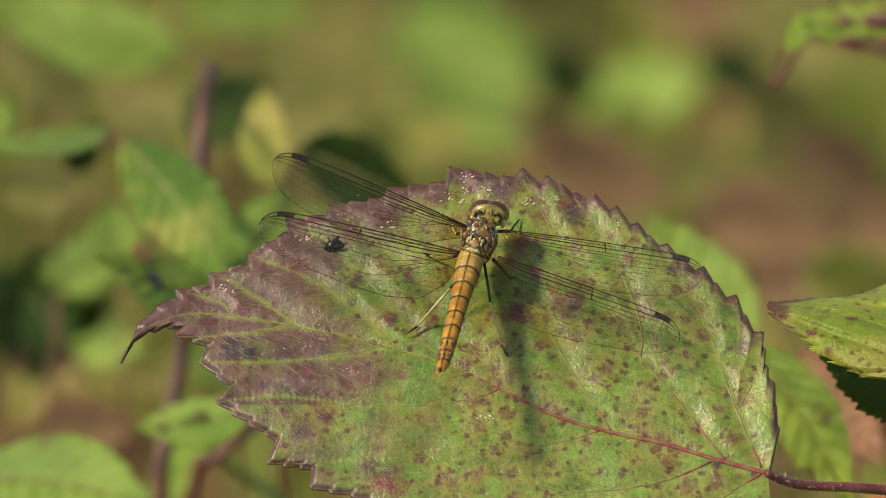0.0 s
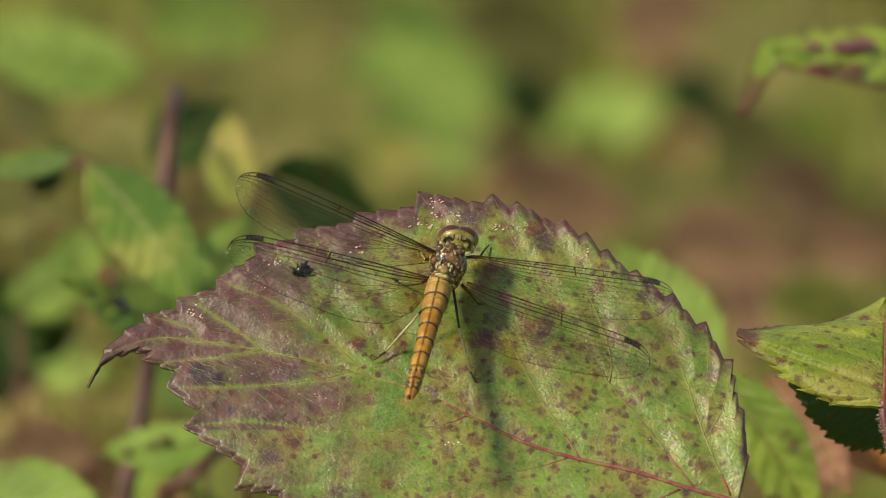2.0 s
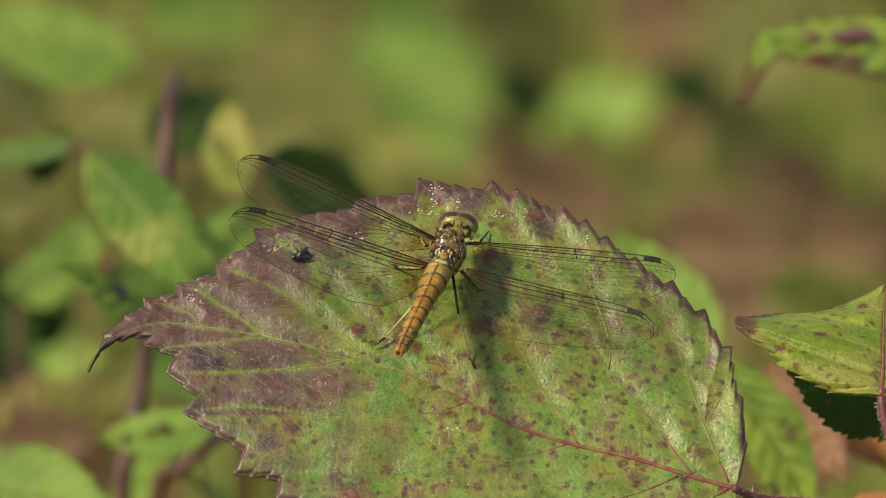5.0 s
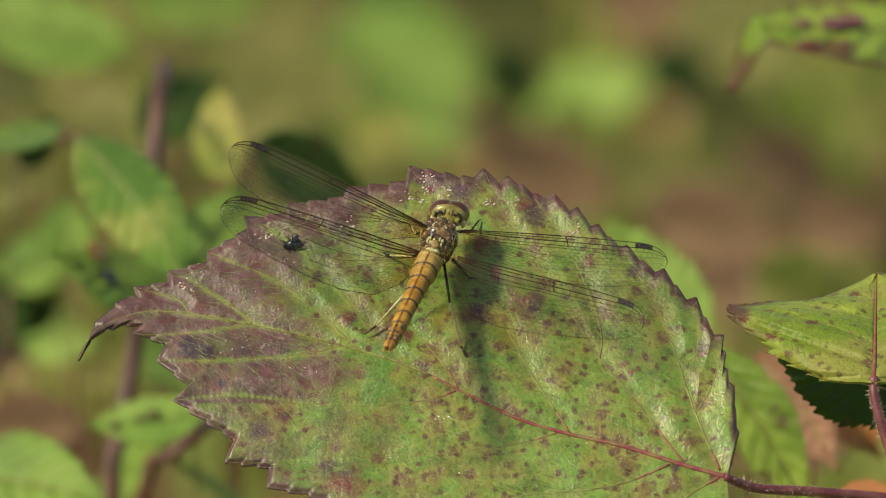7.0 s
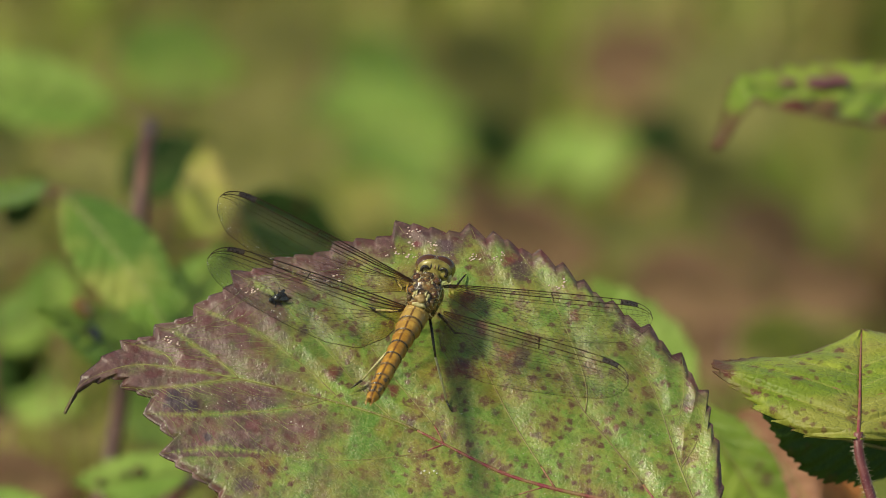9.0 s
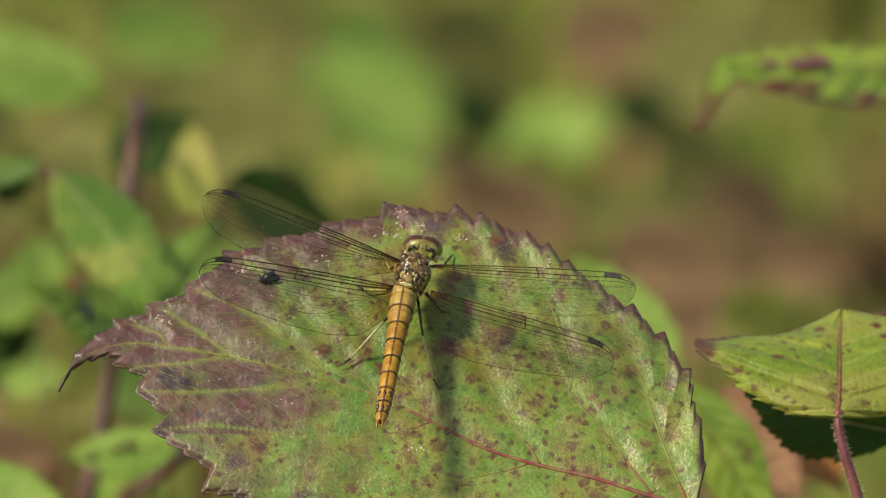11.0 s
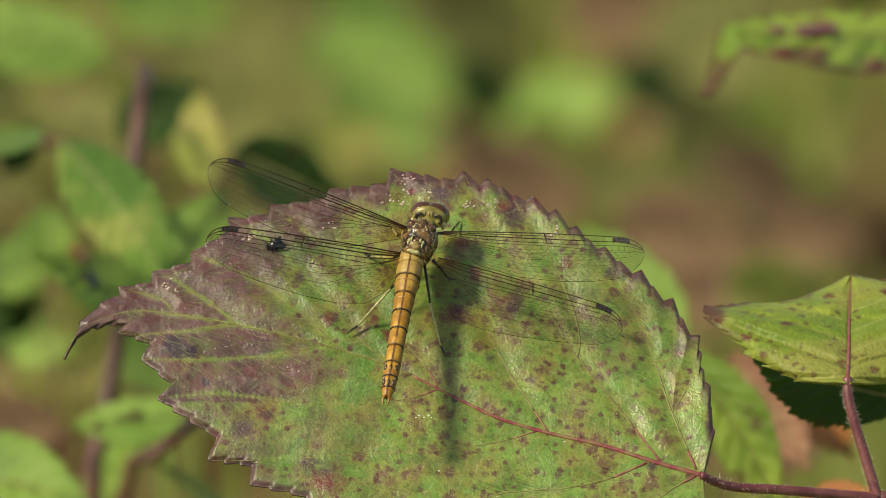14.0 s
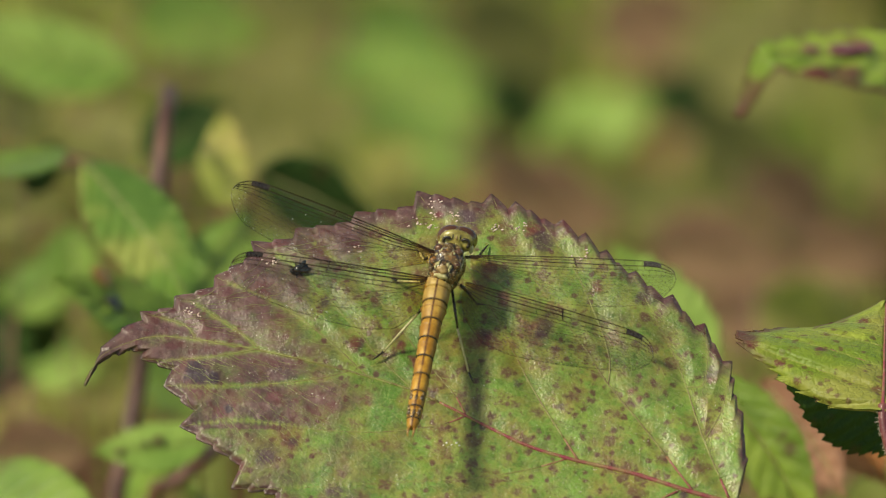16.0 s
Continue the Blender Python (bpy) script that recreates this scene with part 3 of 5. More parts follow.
def hero_tint(x, y, rim, d, above):
    """How far the green has turned purple: towards the tip, along the rim, less beside the veins."""
    tip_up = 0.90 * ease(0.0, 1.0, ease(4, -34, x) * 0.95 + 0.45 * ease(11, 1, rim) * ease(6, -14, x))
    low = ease(8, -34, x)
    tip_low = np.where(y > -21.3, 0.85 * ease(0.12, 0.85, low + 0.10 + 0.10 * np.sin((y + 18.5) * 1.1)), 0.20 + 0.40 * low) * ease(8, -8, x)
    t = np.where(above, tip_up, tip_low)
    t = t * (1 - 0.6 * np.exp(-(d / 0.38) ** 2) * ease(-42, -28, x))
    band = np.where(above, np.interp(x, [-30, -10, -3, 8, 22, 40], [3.2, 4.2, 5.6, 4.2, 3.0, 3.6]), 2.6)
    edge = ease(1.0, 0.1, rim / band) * np.where(above, np.interp(x, [-5, 12, 24, 40], [0.92, 0.85, 0.76, 0.72]), 0.85 * ease(2, -8, x))
    return np.maximum(t, edge) + 0.15 * ease(-34, -42, x) + 0.35 * ease(0.30, 0.05, rim)


def hero_blade():
    verts, faces, tints, spots, tip_marks = [], [], [], [], []
    nr = 80
    for side, tips in ((1, HERO_UPPER), (-1, HERO_LOWER)):
        rim, shares, ends = toothed_rim(tips, 6.0, 3 + side)
        base = len(verts)
        for p, s, e in zip(rim, shares, ends):
            k = s * 400
            root = RIB_LINE[int(k)].lerp(RIB_LINE[min(int(k) + 1, 400)], k % 1)
            span = (p - root.to_2d()).length
            for j in range(nr + 1):
                r = 1 - (1 - j / nr) ** 1.4
                q = root.to_2d().lerp(p, r)
                verts.append((q.x, q.y))
                tints.append((1 - r) * span)
                tip_marks.append(e * smooth(0.5, 0.1, (1 - r) * span))
        rows = len(rim)
        for i in range(rows - 1):
            for j in range(nr):
                a = base + i * (nr + 1) + j
                f = (a, a + 1, a + nr + 2, a + nr + 1)
                faces.append(f if side > 0 else f[::-1])
    xy = np.array(verts)
    x, y, rim = xy[:, 0], xy[:, 1], np.array(tints)
    z, d = hero_z(xy)
    z -= 0.55 * ease(1.6, 0.0, rim) ** 2
    above = np.arange(len(xy)) < (len(xy) - len(toothed_rim(HERO_LOWER, 6.0, 2)[0]) * (nr + 1))
    tint = hero_tint(x, y, rim, d, above) + 0.9 * np.array(tip_marks)
    spot = np.zeros(len(xy))
    for a, b, q in HERO_SPOTS:
        spot = np.maximum(spot, np.exp(-((x - a) ** 2 + (y - b) ** 2) / (q * q)))
    out = [Vector((p, q, h)) for (p, q), h in zip(verts, z.tolist())]
    return out, faces, {"vein": np.exp(-(d / 0.22) ** 2).tolist(), "tint": tint.tolist(), "spot": spot.tolist()}


def laid(line, lift):
    """A line of the plan laid on the leaf's skin."""
    z, _ = hero_z(np.array([(p.x, p.y) for p in line]))
    return [Vector((p.x, p.y, h + lift)) for p, h in zip(line, z.tolist())]


def hero_leaf():
    leaf = thing("bramble_leaf", (0, 0, 0), "large serrated bramble leaf, green turning purple with dark red spots", "leaf")
    v, f, attrs = hero_blade()
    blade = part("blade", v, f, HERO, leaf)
    add_attributes(blade.data, attrs)
    mod = blade.modifiers.new("thickness", "SOLIDIFY")
    mod.thickness, mod.offset = 0.00025, -1.0
    rib = laid(RIB_LINE[::4], -0.06)
    part("midrib", *tube(rib[:46], lambda t: 0.38 - 0.18 * t, 8), MIDRIB, leaf, "raised red midrib")
    part("midrib", *tube(rib[45:], lambda t: 0.18 - 0.12 * t, 8), VEIN, leaf, "pale midrib towards the tip")
    rng = random.Random(21)
    for k, line in enumerate(VEIN_LINES):
        pts = laid(line, -0.03)
        thick = 0.16 if k in (0, 3, 4, 5, 11, 12) else 0.115
        red = {0: 4, 3: 6, 5: 4, 6: 4, 11: 6, 12: 6, 13: 4, 14: 3}.get(k, 0)
        if red:
            part("vein", *tube(pts[:red + 1], lambda t: thick * (1.15 - 0.2 * t), 6), MIDRIB, leaf, "red foot of a lateral vein")
        part("vein", *tube(pts[red:], lambda t: thick * (0.85 - 0.6 * t), 6), VEIN, leaf)
    # fine cross veins, some of them only part of the way from one lateral vein to the next
    for pairs in (((0, 1), (0, 2), (0, 4), (0, 3), (4, 3), (3, 5), (5, 6), (6, 7), (7, 8), (8, 9), (9, 10)), ((11, 12), (12, 13), (13, 14), (14, 15), (15, 16))):
        bits = []
        for i, k in pairs:
            one, two = VEIN_LINES[i], VEIN_LINES[k]
            t = 0.10
            while t < 0.93:
                u = min(max(t + rng.uniform(-0.05, 0.05), 0.03), 0.97)
                a, b = one[int(t * 48)].lerp(one[int(t * 48) + 1], t * 48 % 1), two[int(u * 48)].lerp(two[int(u * 48) + 1], u * 48 % 1)
                if rng.random() < 0.5:
                    a, b = b, a
                gap = (b - a).length
                reach = 1.0 if rng.random() < 0.4 else rng.uniform(0.3, 0.8)
                side, wig, ph = Vector((-(b - a).y, (b - a).x, 0)) / max(gap, 0.1), rng.uniform(0.1, 0.3), rng.uniform(0, 6.28)
                line = [a.lerp(b, reach * q / 11) + side * wig * math.sin(ph + q * 0.9) * math.sin(math.pi * q / 11) for q in range(12)]
                if gap > 0.8:
                    bits.append(tube(laid(line, -0.008), lambda q: 0.044 - 0.028 * q, 4, False))
                t += rng.uniform(0.7, 1.6) / max((one[-1] - one[0]).length, 5.0)
        net = part("vein_net", *merged(*bits), VEIN_FINE, leaf, "fine pale cross veins")
        net["kind"] = "stuff"
    # stalk to the joint
    stalk = curve_pts([rib[0] + Vector((-0.6, 0.1, 0.1)), (44.5, -32.2, 6.5), (52.0, -32.7, 4.0), (64.5, -33.8, -1.0)], 40)
    st = part("stalk", *tube(stalk, lambda t: 0.62 + 0.15 * t, 10), STEM, leaf, "dark red hairy stalk")
    rng = random.Random(4)
    prickles(st, stalk, rng, 4, 0.8)
    hairs("hair", stalk, 0.70, rng, 340, 0.5, PRICKLE, st)
    # short hairs on the veins
    hairs("hair", rib[2:62], 0.30, rng, 240, 0.40, PRICKLE, leaf)
    return leaf


hero_leaf()


def side_leaf():
    """The neighbouring leaflet, bent back over its crest, on its own stalk."""
    leaf = thing("bramble_leaf", (0, 0, 0), "yellow-green bramble leaf with brown spotted rim on a red hairy stalk", "leaf")
    mid = [(60.4, -18.1), (60.8, -14.0), (61.1, -10.0), (61.4, -6.5), (61.7, -3.6)]
    one = [(0, 0.8, 200), (0.12, 8.0, 191), (0.28, 14.3, 180), (0.45, 19.6, 173), (0.6, 19.4, 176), (0.75, 14.0, 181), (0.9, 7.0, 194), (1, 0.3, 200)]
    two = [(0, 0.8, -20), (0.12, 8.0, -14), (0.28, 14.0, -4), (0.45, 17.0, 2), (0.6, 17.0, 4), (0.75, 14.0, 4), (0.9, 8.0, 2), (1, 0.3, 0)]
    veins = [(0.02, 0.10), (0.14, 0.30), (0.36, 0.26), (0.55, 0.22), (0.74, 0.15)]

    def height(x, y, s, r, side):
        step = min(abs(s - (a + b * r ** 0.9 + 0.012 * side)) for a, b in veins)
        z = -4.0 - 26.0 * s ** 1.15 + (3.0 - 1.0 * s) * r - 4.5 * r * r
        return z + 0.7 * smooth(0, 0.06, step) * smooth(0, 0.15, r) * smooth(1, 0.8, r) + 0.4 * noise.noise((x * 0.2, y * 0.2, 7))

    def tint(s, r, side, vn):
        return 0.78 * smooth(0.66, 1.0, r) * smooth(0.22, 0.42, s)
    v, f, attrs = ribbed_blade(mid, one, two, height, 6, 300, 44, veins, (), tint, 0.17)
    blade = part("blade", v, f, SPECKLED, leaf)
    add_attributes(blade.data, attrs)
    mod = blade.modifiers.new("thickness", "SOLIDIFY")
    mod.thickness, mod.offset = 0.00025, -1.0
    line = curve_pts([(x, y, 0) for x, y in mid], 40)
    rib = [Vector((p.x, p.y, height(p.x, p.y, i / 40, 0, 1) + 0.1)) for i, p in enumerate(line)]
    part("midrib", *tube(rib, lambda t: 0.29 - 0.20 * t, 8), MIDRIB, leaf, "red midrib")
    for k, (s0, sweep) in enumerate(veins[1:4]):
        for side, rows in ((1, one), (-1, two)):
            pts = []
            for j in range(15):
                r = 0.85 * j / 14
                s = min(s0 + sweep * r ** 0.9 + 0.012 * side, 0.97)
                wide, turn = np.interp(s, [q[0] for q in rows], [q[1] for q in rows]), radians(np.interp(s, [q[0] for q in rows], [q[2] for q in rows]))
                p = line[int(s * 40)] + Vector((math.cos(turn), math.sin(turn), 0)) * wide * r
                p.z = height(p.x, p.y, s, r, side) + 0.02
                pts.append(p)
            part("vein", *tube(pts, lambda t: 0.13 - 0.09 * t, 6), MIDRIB if k == 1 else VEIN, leaf)
    stalk = curve_pts([rib[0] + Vector((0, 0.6, 0)), (60.7, -21.0, -3.0), (62.6, -27.5, -2.0), (64.5, -33.8, -1.0)], 40)
    st = part("stalk", *tube(stalk, lambda t: 0.66 + 0.12 * t, 10), STEM, leaf, "red hairy stalk")
    hairs("hair", stalk, 0.72, random.Random(7), 380, 0.55, PRICKLE, st)
    return leaf


side_leaf()


def bramble_leaf(base, tip, width, facing, material, label, bend=0.0, fold=0.15, teeth=12, stalk=None, tint=0.3, mat_stalk=None, plump=0.45, hook=0.0, tooth=0.10, pleat=0.03):
    """A leaf from base to tip (shot axes, mm); facing: the way its upper side looks; bend: droop of the tip as a share of the length."""
    base, tip = Vector(base), Vector(tip)
    length = (tip - base).length
    ex = (tip - base).normalized()
    ez = Vector(facing) - ex * ex.dot(Vector(facing))
    ez.normalize()
    ey = ez.cross(ex)
    turn = Matrix((ex, ey, ez)).transposed().to_4x4()
    leaf = thing("bramble_leaf", base, label, "leaf", axes=turn)
    half = width / 2
    blunt = [(0, 0.03), (0.06, 0.42), (0.18, 0.82), (0.42, 1.0), (0.62, 0.78), (0.78, 0.42), (0.9, 0.22), (1, 0.05)]
    prof = blunt if hook else [(0, 0.03), (0.06, 0.42), (0.18, 0.82), (plump - 0.08, 0.99), (plump, 1.0), (0.62, 0.86), (0.78, 0.55), (0.9, 0.24), (1, 0.01)]
    one = [(s, half * w, 90 - 8 * s) for s, w in prof]
    two = [(s, half * w, -90 + 8 * s) for s, w in prof]
    veins = [(0.04 + 0.115 * k, 0.22 - 0.015 * k) for k in range(7)]
    seed = base.x * 0.37 + base.y

    def height(x, y, s, r, side):
        step = min(abs(s - (a + b * r ** 0.9 + 0.012 * side)) for a, b in veins)
        z = fold * half * r * (1 - 0.5 * r) - bend * length * s * s - hook * length * smooth(0.80, 1.0, s) + 0.03 * length * math.sin(3 * s + seed)
        return z + pleat * width * smooth(0, 0.05, step) * smooth(0, 0.2, r) * smooth(1, 0.8, r) + 0.015 * width * noise.noise((x * 4 / width, y * 4 / width, seed))

    v, f, attrs = ribbed_blade([(0, 0), (length * 0.5, length * 0.03), (length, 0)], one, two, height, teeth * 0.6, 180, 14, veins, (), lambda s, r, side, vn: tint * smooth(0.7, 1, r) + tint * smooth(0.75, 1, s), tooth)
    if hook:
        for q in v:
            q.x = min(q.x, 0.82 * length + (q.x - 0.82 * length) * 0.45)
    blade = part("blade", v, f, material, leaf)
    add_attributes(blade.data, attrs)
    mod = blade.modifiers.new("thickness", "SOLIDIFY")
    mod.thickness, mod.offset = 0.00025, -1.0
    rib = [Vector((length * i / 24, length * 0.03 * math.sin(math.pi * i / 24), 0)) for i in range(25)]
    for i, p in enumerate(rib):
        p.z = height(p.x, p.y, i / 24, 0, 1) + 0.05
    if hook:
        for p in rib:
            p.x = min(p.x, 0.82 * length + (p.x - 0.82 * length) * 0.45)
    part("midrib", *tube(rib, lambda t: (0.018 - 0.014 * t) * width + 0.04, 6), VEIN, leaf)
    if stalk is not None:
        back = turn.to_3x3().transposed()
        pts = curve_pts([rib[0]] + [back @ (Vector(p) - base) for p in stalk], 24)
        part("stalk", *tube(pts, lambda t: 0.022 * width + 0.25 * t, 8), mat_stalk or STEM, leaf)
    return leaf


def cane(name, ctrl, r0, r1, material, label, thorns=0, seed=1):
    anchor = Vector(ctrl[0])
    ob = thing(name, anchor, label, "plant stem")
    pts = curve_pts([Vector(p) - anchor for p in ctrl], 90)
    st = part("shoot", *tube(pts, lambda t: r0 + (r1 - r0) * t, 10), material, ob)
    prickles(st, pts, random.Random(seed), thorns, 1.3)
    return ob


UP = AXES.to_3x3().transposed() @ Vector((0, 0, 1))


def soilward(p):
    """Points from p down to the ground below it, for the foot of a shoot."""
    p = Vector(p)
    h = 884 + p.dot(UP)
    return [p, p - UP * h * 0.12, p - UP * h * 0.4, p - UP * h * 0.7, p - UP * (h + 10)]


JOINT = Vector((64.5, -33.8, -1.0))
cane("bramble_cane", [JOINT, JOINT + Vector((9, -6, -8)), JOINT + Vector((24, -60, -40)), *soilward(JOINT + Vector((30, -110, -60)))], 1.2, 3.2, STEM,
     "dark red bramble shoot carrying the leaf stalks", 9, 3)

SUNNY = (-0.3, 0.55, 0.78)
UPWARD = (0.0, 0.93, 0.36)

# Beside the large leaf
bramble_leaf(at(68.93, -20.62, -64), at(46.73, -13.85, -50), 13, (0.05, -0.30, 0.9), SHADE_MID, "serrated bramble leaf, its green darkened for the shade it hangs in", 0.05, 0.2, 10,
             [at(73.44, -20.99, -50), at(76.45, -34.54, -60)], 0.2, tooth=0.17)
bramble_leaf(at(38.08, -13.85, -167), at(52.22, -35.67, -160), 11, (-0.1, 0.25, 0.95), BLOTCHED, "green bramble leaf with brownish red blotches", 0.1, 0.25, 11,
             [at(34.31, -8.95, -133), at(29.80, -19.49, -145)], 0.3, pleat=0.014)
bramble_leaf(at(38.6, -12.5, -302), at(25.2, 3.4, -302), 13, (-0.2, 0.4, 0.88), LIME, "plain light green bramble leaf behind the large leaf", 0.02, 0.1, 9,
             [at(39.0, -14.2, -310), *soilward(at(39.2, -18.0, -330))], 0.0)
patchy = bramble_leaf(at(75.70, 30.9, -262), at(38.08, 27.9, -246), 25, (0.02, 0.91, 0.45), BLOTCHED, "green leaf with red brown blotches and a drooping brown tip", 0.0, -0.1, 12,
             [at(83.98, 24.16, -260), at(88.49, 3.09, -270)], 0.9, hook=0.22, plump=0.50)
bramble_leaf(at(45.23, -14.97, -225), at(55.38, -29.27, -210), 10, (-0.4, 0.5, 0.8), PINK, "curled pinkish brown dead leaf", 0.05, 0.3, 5, [at(44.85, -14.22, -228), *soilward(at(44.47, -16.48, -240))], 0.0)
bramble_leaf(at(53.88, -18.74, -235), at(60.65, -27.01, -225), 9, (-0.4, 0.5, 0.8), RUST, "small rust brown dead leaf", 0.2, 0.5, 5, [at(53.13, -17.98, -240), *soilward(at(52.75, -19.49, -250))], 0.0)
bramble_leaf(at(52.37, -38.0, -150), at(64.41, -32.6, -140), 9, (-0.3, 0.6, 0.75), RUST, "orange brown dead leaf", 0.15, 0.5, 6, [at(50.87, -37.55, -160), *soilward(at(49.36, -40.56, -170))], 0.2)

# Bramble growth to the other side, a hand's width further off
cane("bramble_cane", [at(-33.86, 23.40, -340), at(-34.61, 18.89, -330), at(-35.37, 8.35, -325), at(-37.22, -11.21, -320), at(-39.28, -24.00, -318), *soilward(at(-40.63, -33.03, -316))], 1.3, 3.6, CANE,
     "reddish brown bramble cane", 8, 5)
TWIG = at(-35.37, 8.35, -325)
bramble_leaf(at(-45.6, 14.37, -290), at(-31.20, -4.6, -272), 13, (-0.25, 0.45, 0.85), MOTTLED, "blue-green bramble leaf with pale yellow patches", 0.05, -0.55, 9,
             [at(-49.21, 13.47, -323), at(-43.95, 12.49, -351), TWIG], 0.0, pleat=0.07)
bramble_leaf(at(-25.28, 8.35, -374), at(-26.19, 20.24, -403), 9, (-0.2, 0.3, 0.93), YELLOW, "yellowish leaf with a pink tip", 0.0, 0.2, 7, [at(-28.90, 6.85, -374), TWIG], 0.5)
bramble_leaf(at(-29.50, -4.44, -330), at(-23.63, 8.35, -344), 11, SUNNY, GREEN, "light green bramble leaf in soft sun", 0.05, 0.2, 8, [at(-31.91, -2.18, -339), at(-36.04, -2.93, -340)], 0.0)
bramble_leaf(at(-48.31, 15.28, -315), at(-65.77, 13.47, -287), 12, UPWARD, GREEN, "glossy green leaf seen nearly edge-on", 0.05, 0.1, 9, [at(-41.69, 13.47, -344), at(-36.42, 11.21, -358), TWIG], 0.0)
bramble_leaf(at(-69.5, 8.35, -395), at(-60.2, 19.0, -423), 13, SUNNY, GREEN, "bright green bramble leaf", 0.0, 0.2, 8, [at(-69.53, 1.58, -395), at(-71.04, -19.49, -431)], 0.0)
bramble_leaf(at(-38.0, 26.0, -655), at(-64.0, 33.0, -645), 17, (-0.3, 0.55, 0.78), LIME, "long light green leaf over the cane", 0.08, 0.1, 9, [at(-34.2, 23.6, -560), at(-34.4, 20.6, -334)], 0.0)
spotted = bramble_leaf(at(-31.00, -10.08, -255), at(-48.5, -1.2, -240), 13, SUNNY, GREEN, "green leaf with an orange and a dark blotch", 0.05, 0.15, 8, [at(-34.16, -11.21, -315), at(-37.02, -11.21, -330)], 0.0)
bramble_leaf(at(-67.27, -30.78, -259), at(-41.09, -34.92, -238), 18, (-0.2, 0.6, 0.78), GREEN, "large smooth green leaf with tiny red dots", 0.04, 0.12, 10, [at(-72.54, -31.53, -275), at(-75.55, -49.59, -296)], 0.0)
bramble_leaf(at(-44.70, -39.05, -351), at(-34.16, -25.13, -323), 13, SUNNY, GREEN, "soft green leaf low in the thicket", 0.05, 0.2, 8, [at(-45.45, -42.82, -358), at(-46.20, -49.59, -431)], 0.0)
bramble_leaf(at(-21.37, -37.55, -351), at(-31.15, -28.14, -330), 11, SUNNY, GREEN, "soft green leaf low in the thicket", 0.05, 0.2, 8, [at(-19.87, -40.56, -358), at(-18.36, -49.59, -431)], 0.0)
yellowish = bramble_leaf(at(-28.52, -22.85, -264), at(-43.95, -24.61, -260), 9, (-0.1, 0.5, 0.86), LIME, "yellow-green leaf with dark round spots", 0.04, 0.1, 8, [at(-25.89, -24.00, -287), at(-23.63, -34.54, -323)], 0.0)
cane("dead_twig", [at(-27.01, -23.40, -315), at(-31.00, -27.01, -302), at(-34.16, -30.78, -308), *soilward(at(-36.42, -34.54, -312))], 1.1, 2.2, CANE, "bare brown dead twig in the thicket", 0)
for host, a, b, w, size, tone in ((spotted, -42.06, -1.28, -282, 2.1, AMBER), (spotted, -40.41, -4.60, -288, 1.7, CHITIN), (yellowish, -35.2, -23.0, -262, 1.0, UMBER), (yellowish, -36.8, -23.4, -262, 0.6, UMBER), (yellowish, -40.2, -24.6, -262, 0.8, UMBER),
                                  (patchy, 51.02, 29.67, -252, 1.5, STEM), (patchy, 55.23, 29.62, -253, 2.4, STEM), (patchy, 57.79, 29.92, -254, 2.0, STEM)):
    inv = host.matrix_basis.inverted() @ AXES
    c, sight = inv @ (at(a, b, w) * MM) / MM, inv.to_3x3() @ Vector((0, 0, 1))
    c += sight * (0.9 - c.z) / sight.z
    part("blotch", *blob((c.x, c.y, c.z), ((size, 0, 0), (0, size * 0.8, 0), (0, 0, 0.15)), 6, 12), tone, host, "round blotch")

# added leaf whose dark colour stands for the shade behind the wing
bramble_leaf(at(-22.0, 12.2, -430), at(-4.5, 4.0, -420), 17, (0.3, -0.6, 0.7), SHADE_DARK, "long leaf coloured dark for the shade behind the insect's wing", 0.05, 0.1, 9,
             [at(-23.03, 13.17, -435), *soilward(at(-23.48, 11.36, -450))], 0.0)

# Further sprays of the thicket; the darkest fill shaded gaps by their colour
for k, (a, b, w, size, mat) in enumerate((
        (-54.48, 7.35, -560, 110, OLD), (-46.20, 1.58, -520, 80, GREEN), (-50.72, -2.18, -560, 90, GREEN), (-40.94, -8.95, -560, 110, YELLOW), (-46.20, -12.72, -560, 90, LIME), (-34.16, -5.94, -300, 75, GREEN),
        (-53.2, -19.5, -640, 130, YELLOW), (-44.5, -19.5, -620, 120, YELLOW), (-50.5, 13.2, -420, 70, SHADE_DARK), (-43.19, 17.5, -700, 110, OLD), (-27.39, -13.47, -340, 80, GREEN), (-28.90, 32.0, -1000, 120, GREEN),
        (-57.49, -10.72, -620, 150, SHADE_DARK), (-53.47, -8.95, -650, 130, SHADE_DARK), (-55.99, -5.44, -600, 90, SHADE_DARK), (-53.73, -12.0, -580, 80, SHADE_DARK), (-55.61, -9.71, -530, 90, SHADE_DARK), (-51.85, -10.21, -545, 70, SHADE_DARK), (-53.0, 25.0, -800, 40, SHADE_DARK), (-49.97, -2.93, -520, 90, GREEN))):
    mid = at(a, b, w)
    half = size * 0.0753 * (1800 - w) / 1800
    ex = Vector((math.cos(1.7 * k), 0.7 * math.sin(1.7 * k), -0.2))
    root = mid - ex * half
    bramble_leaf(root, mid + ex * half, half * 1.3, (-0.1, 0.45, 0.85) if mat is not SHADE_DARK else (0.3, -0.6, 0.7), mat,
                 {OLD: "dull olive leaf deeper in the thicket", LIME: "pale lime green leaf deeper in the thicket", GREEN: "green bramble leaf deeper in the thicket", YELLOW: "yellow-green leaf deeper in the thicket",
                  SHADE_DARK: "leaf coloured dark for the shade deeper in the thicket"}[mat], 0.08, 0.2, 9, [root - ex * half * 0.3 - UP * half * 0.5, *soilward(root - ex * half * 0.4 - UP * half)], 0.0)

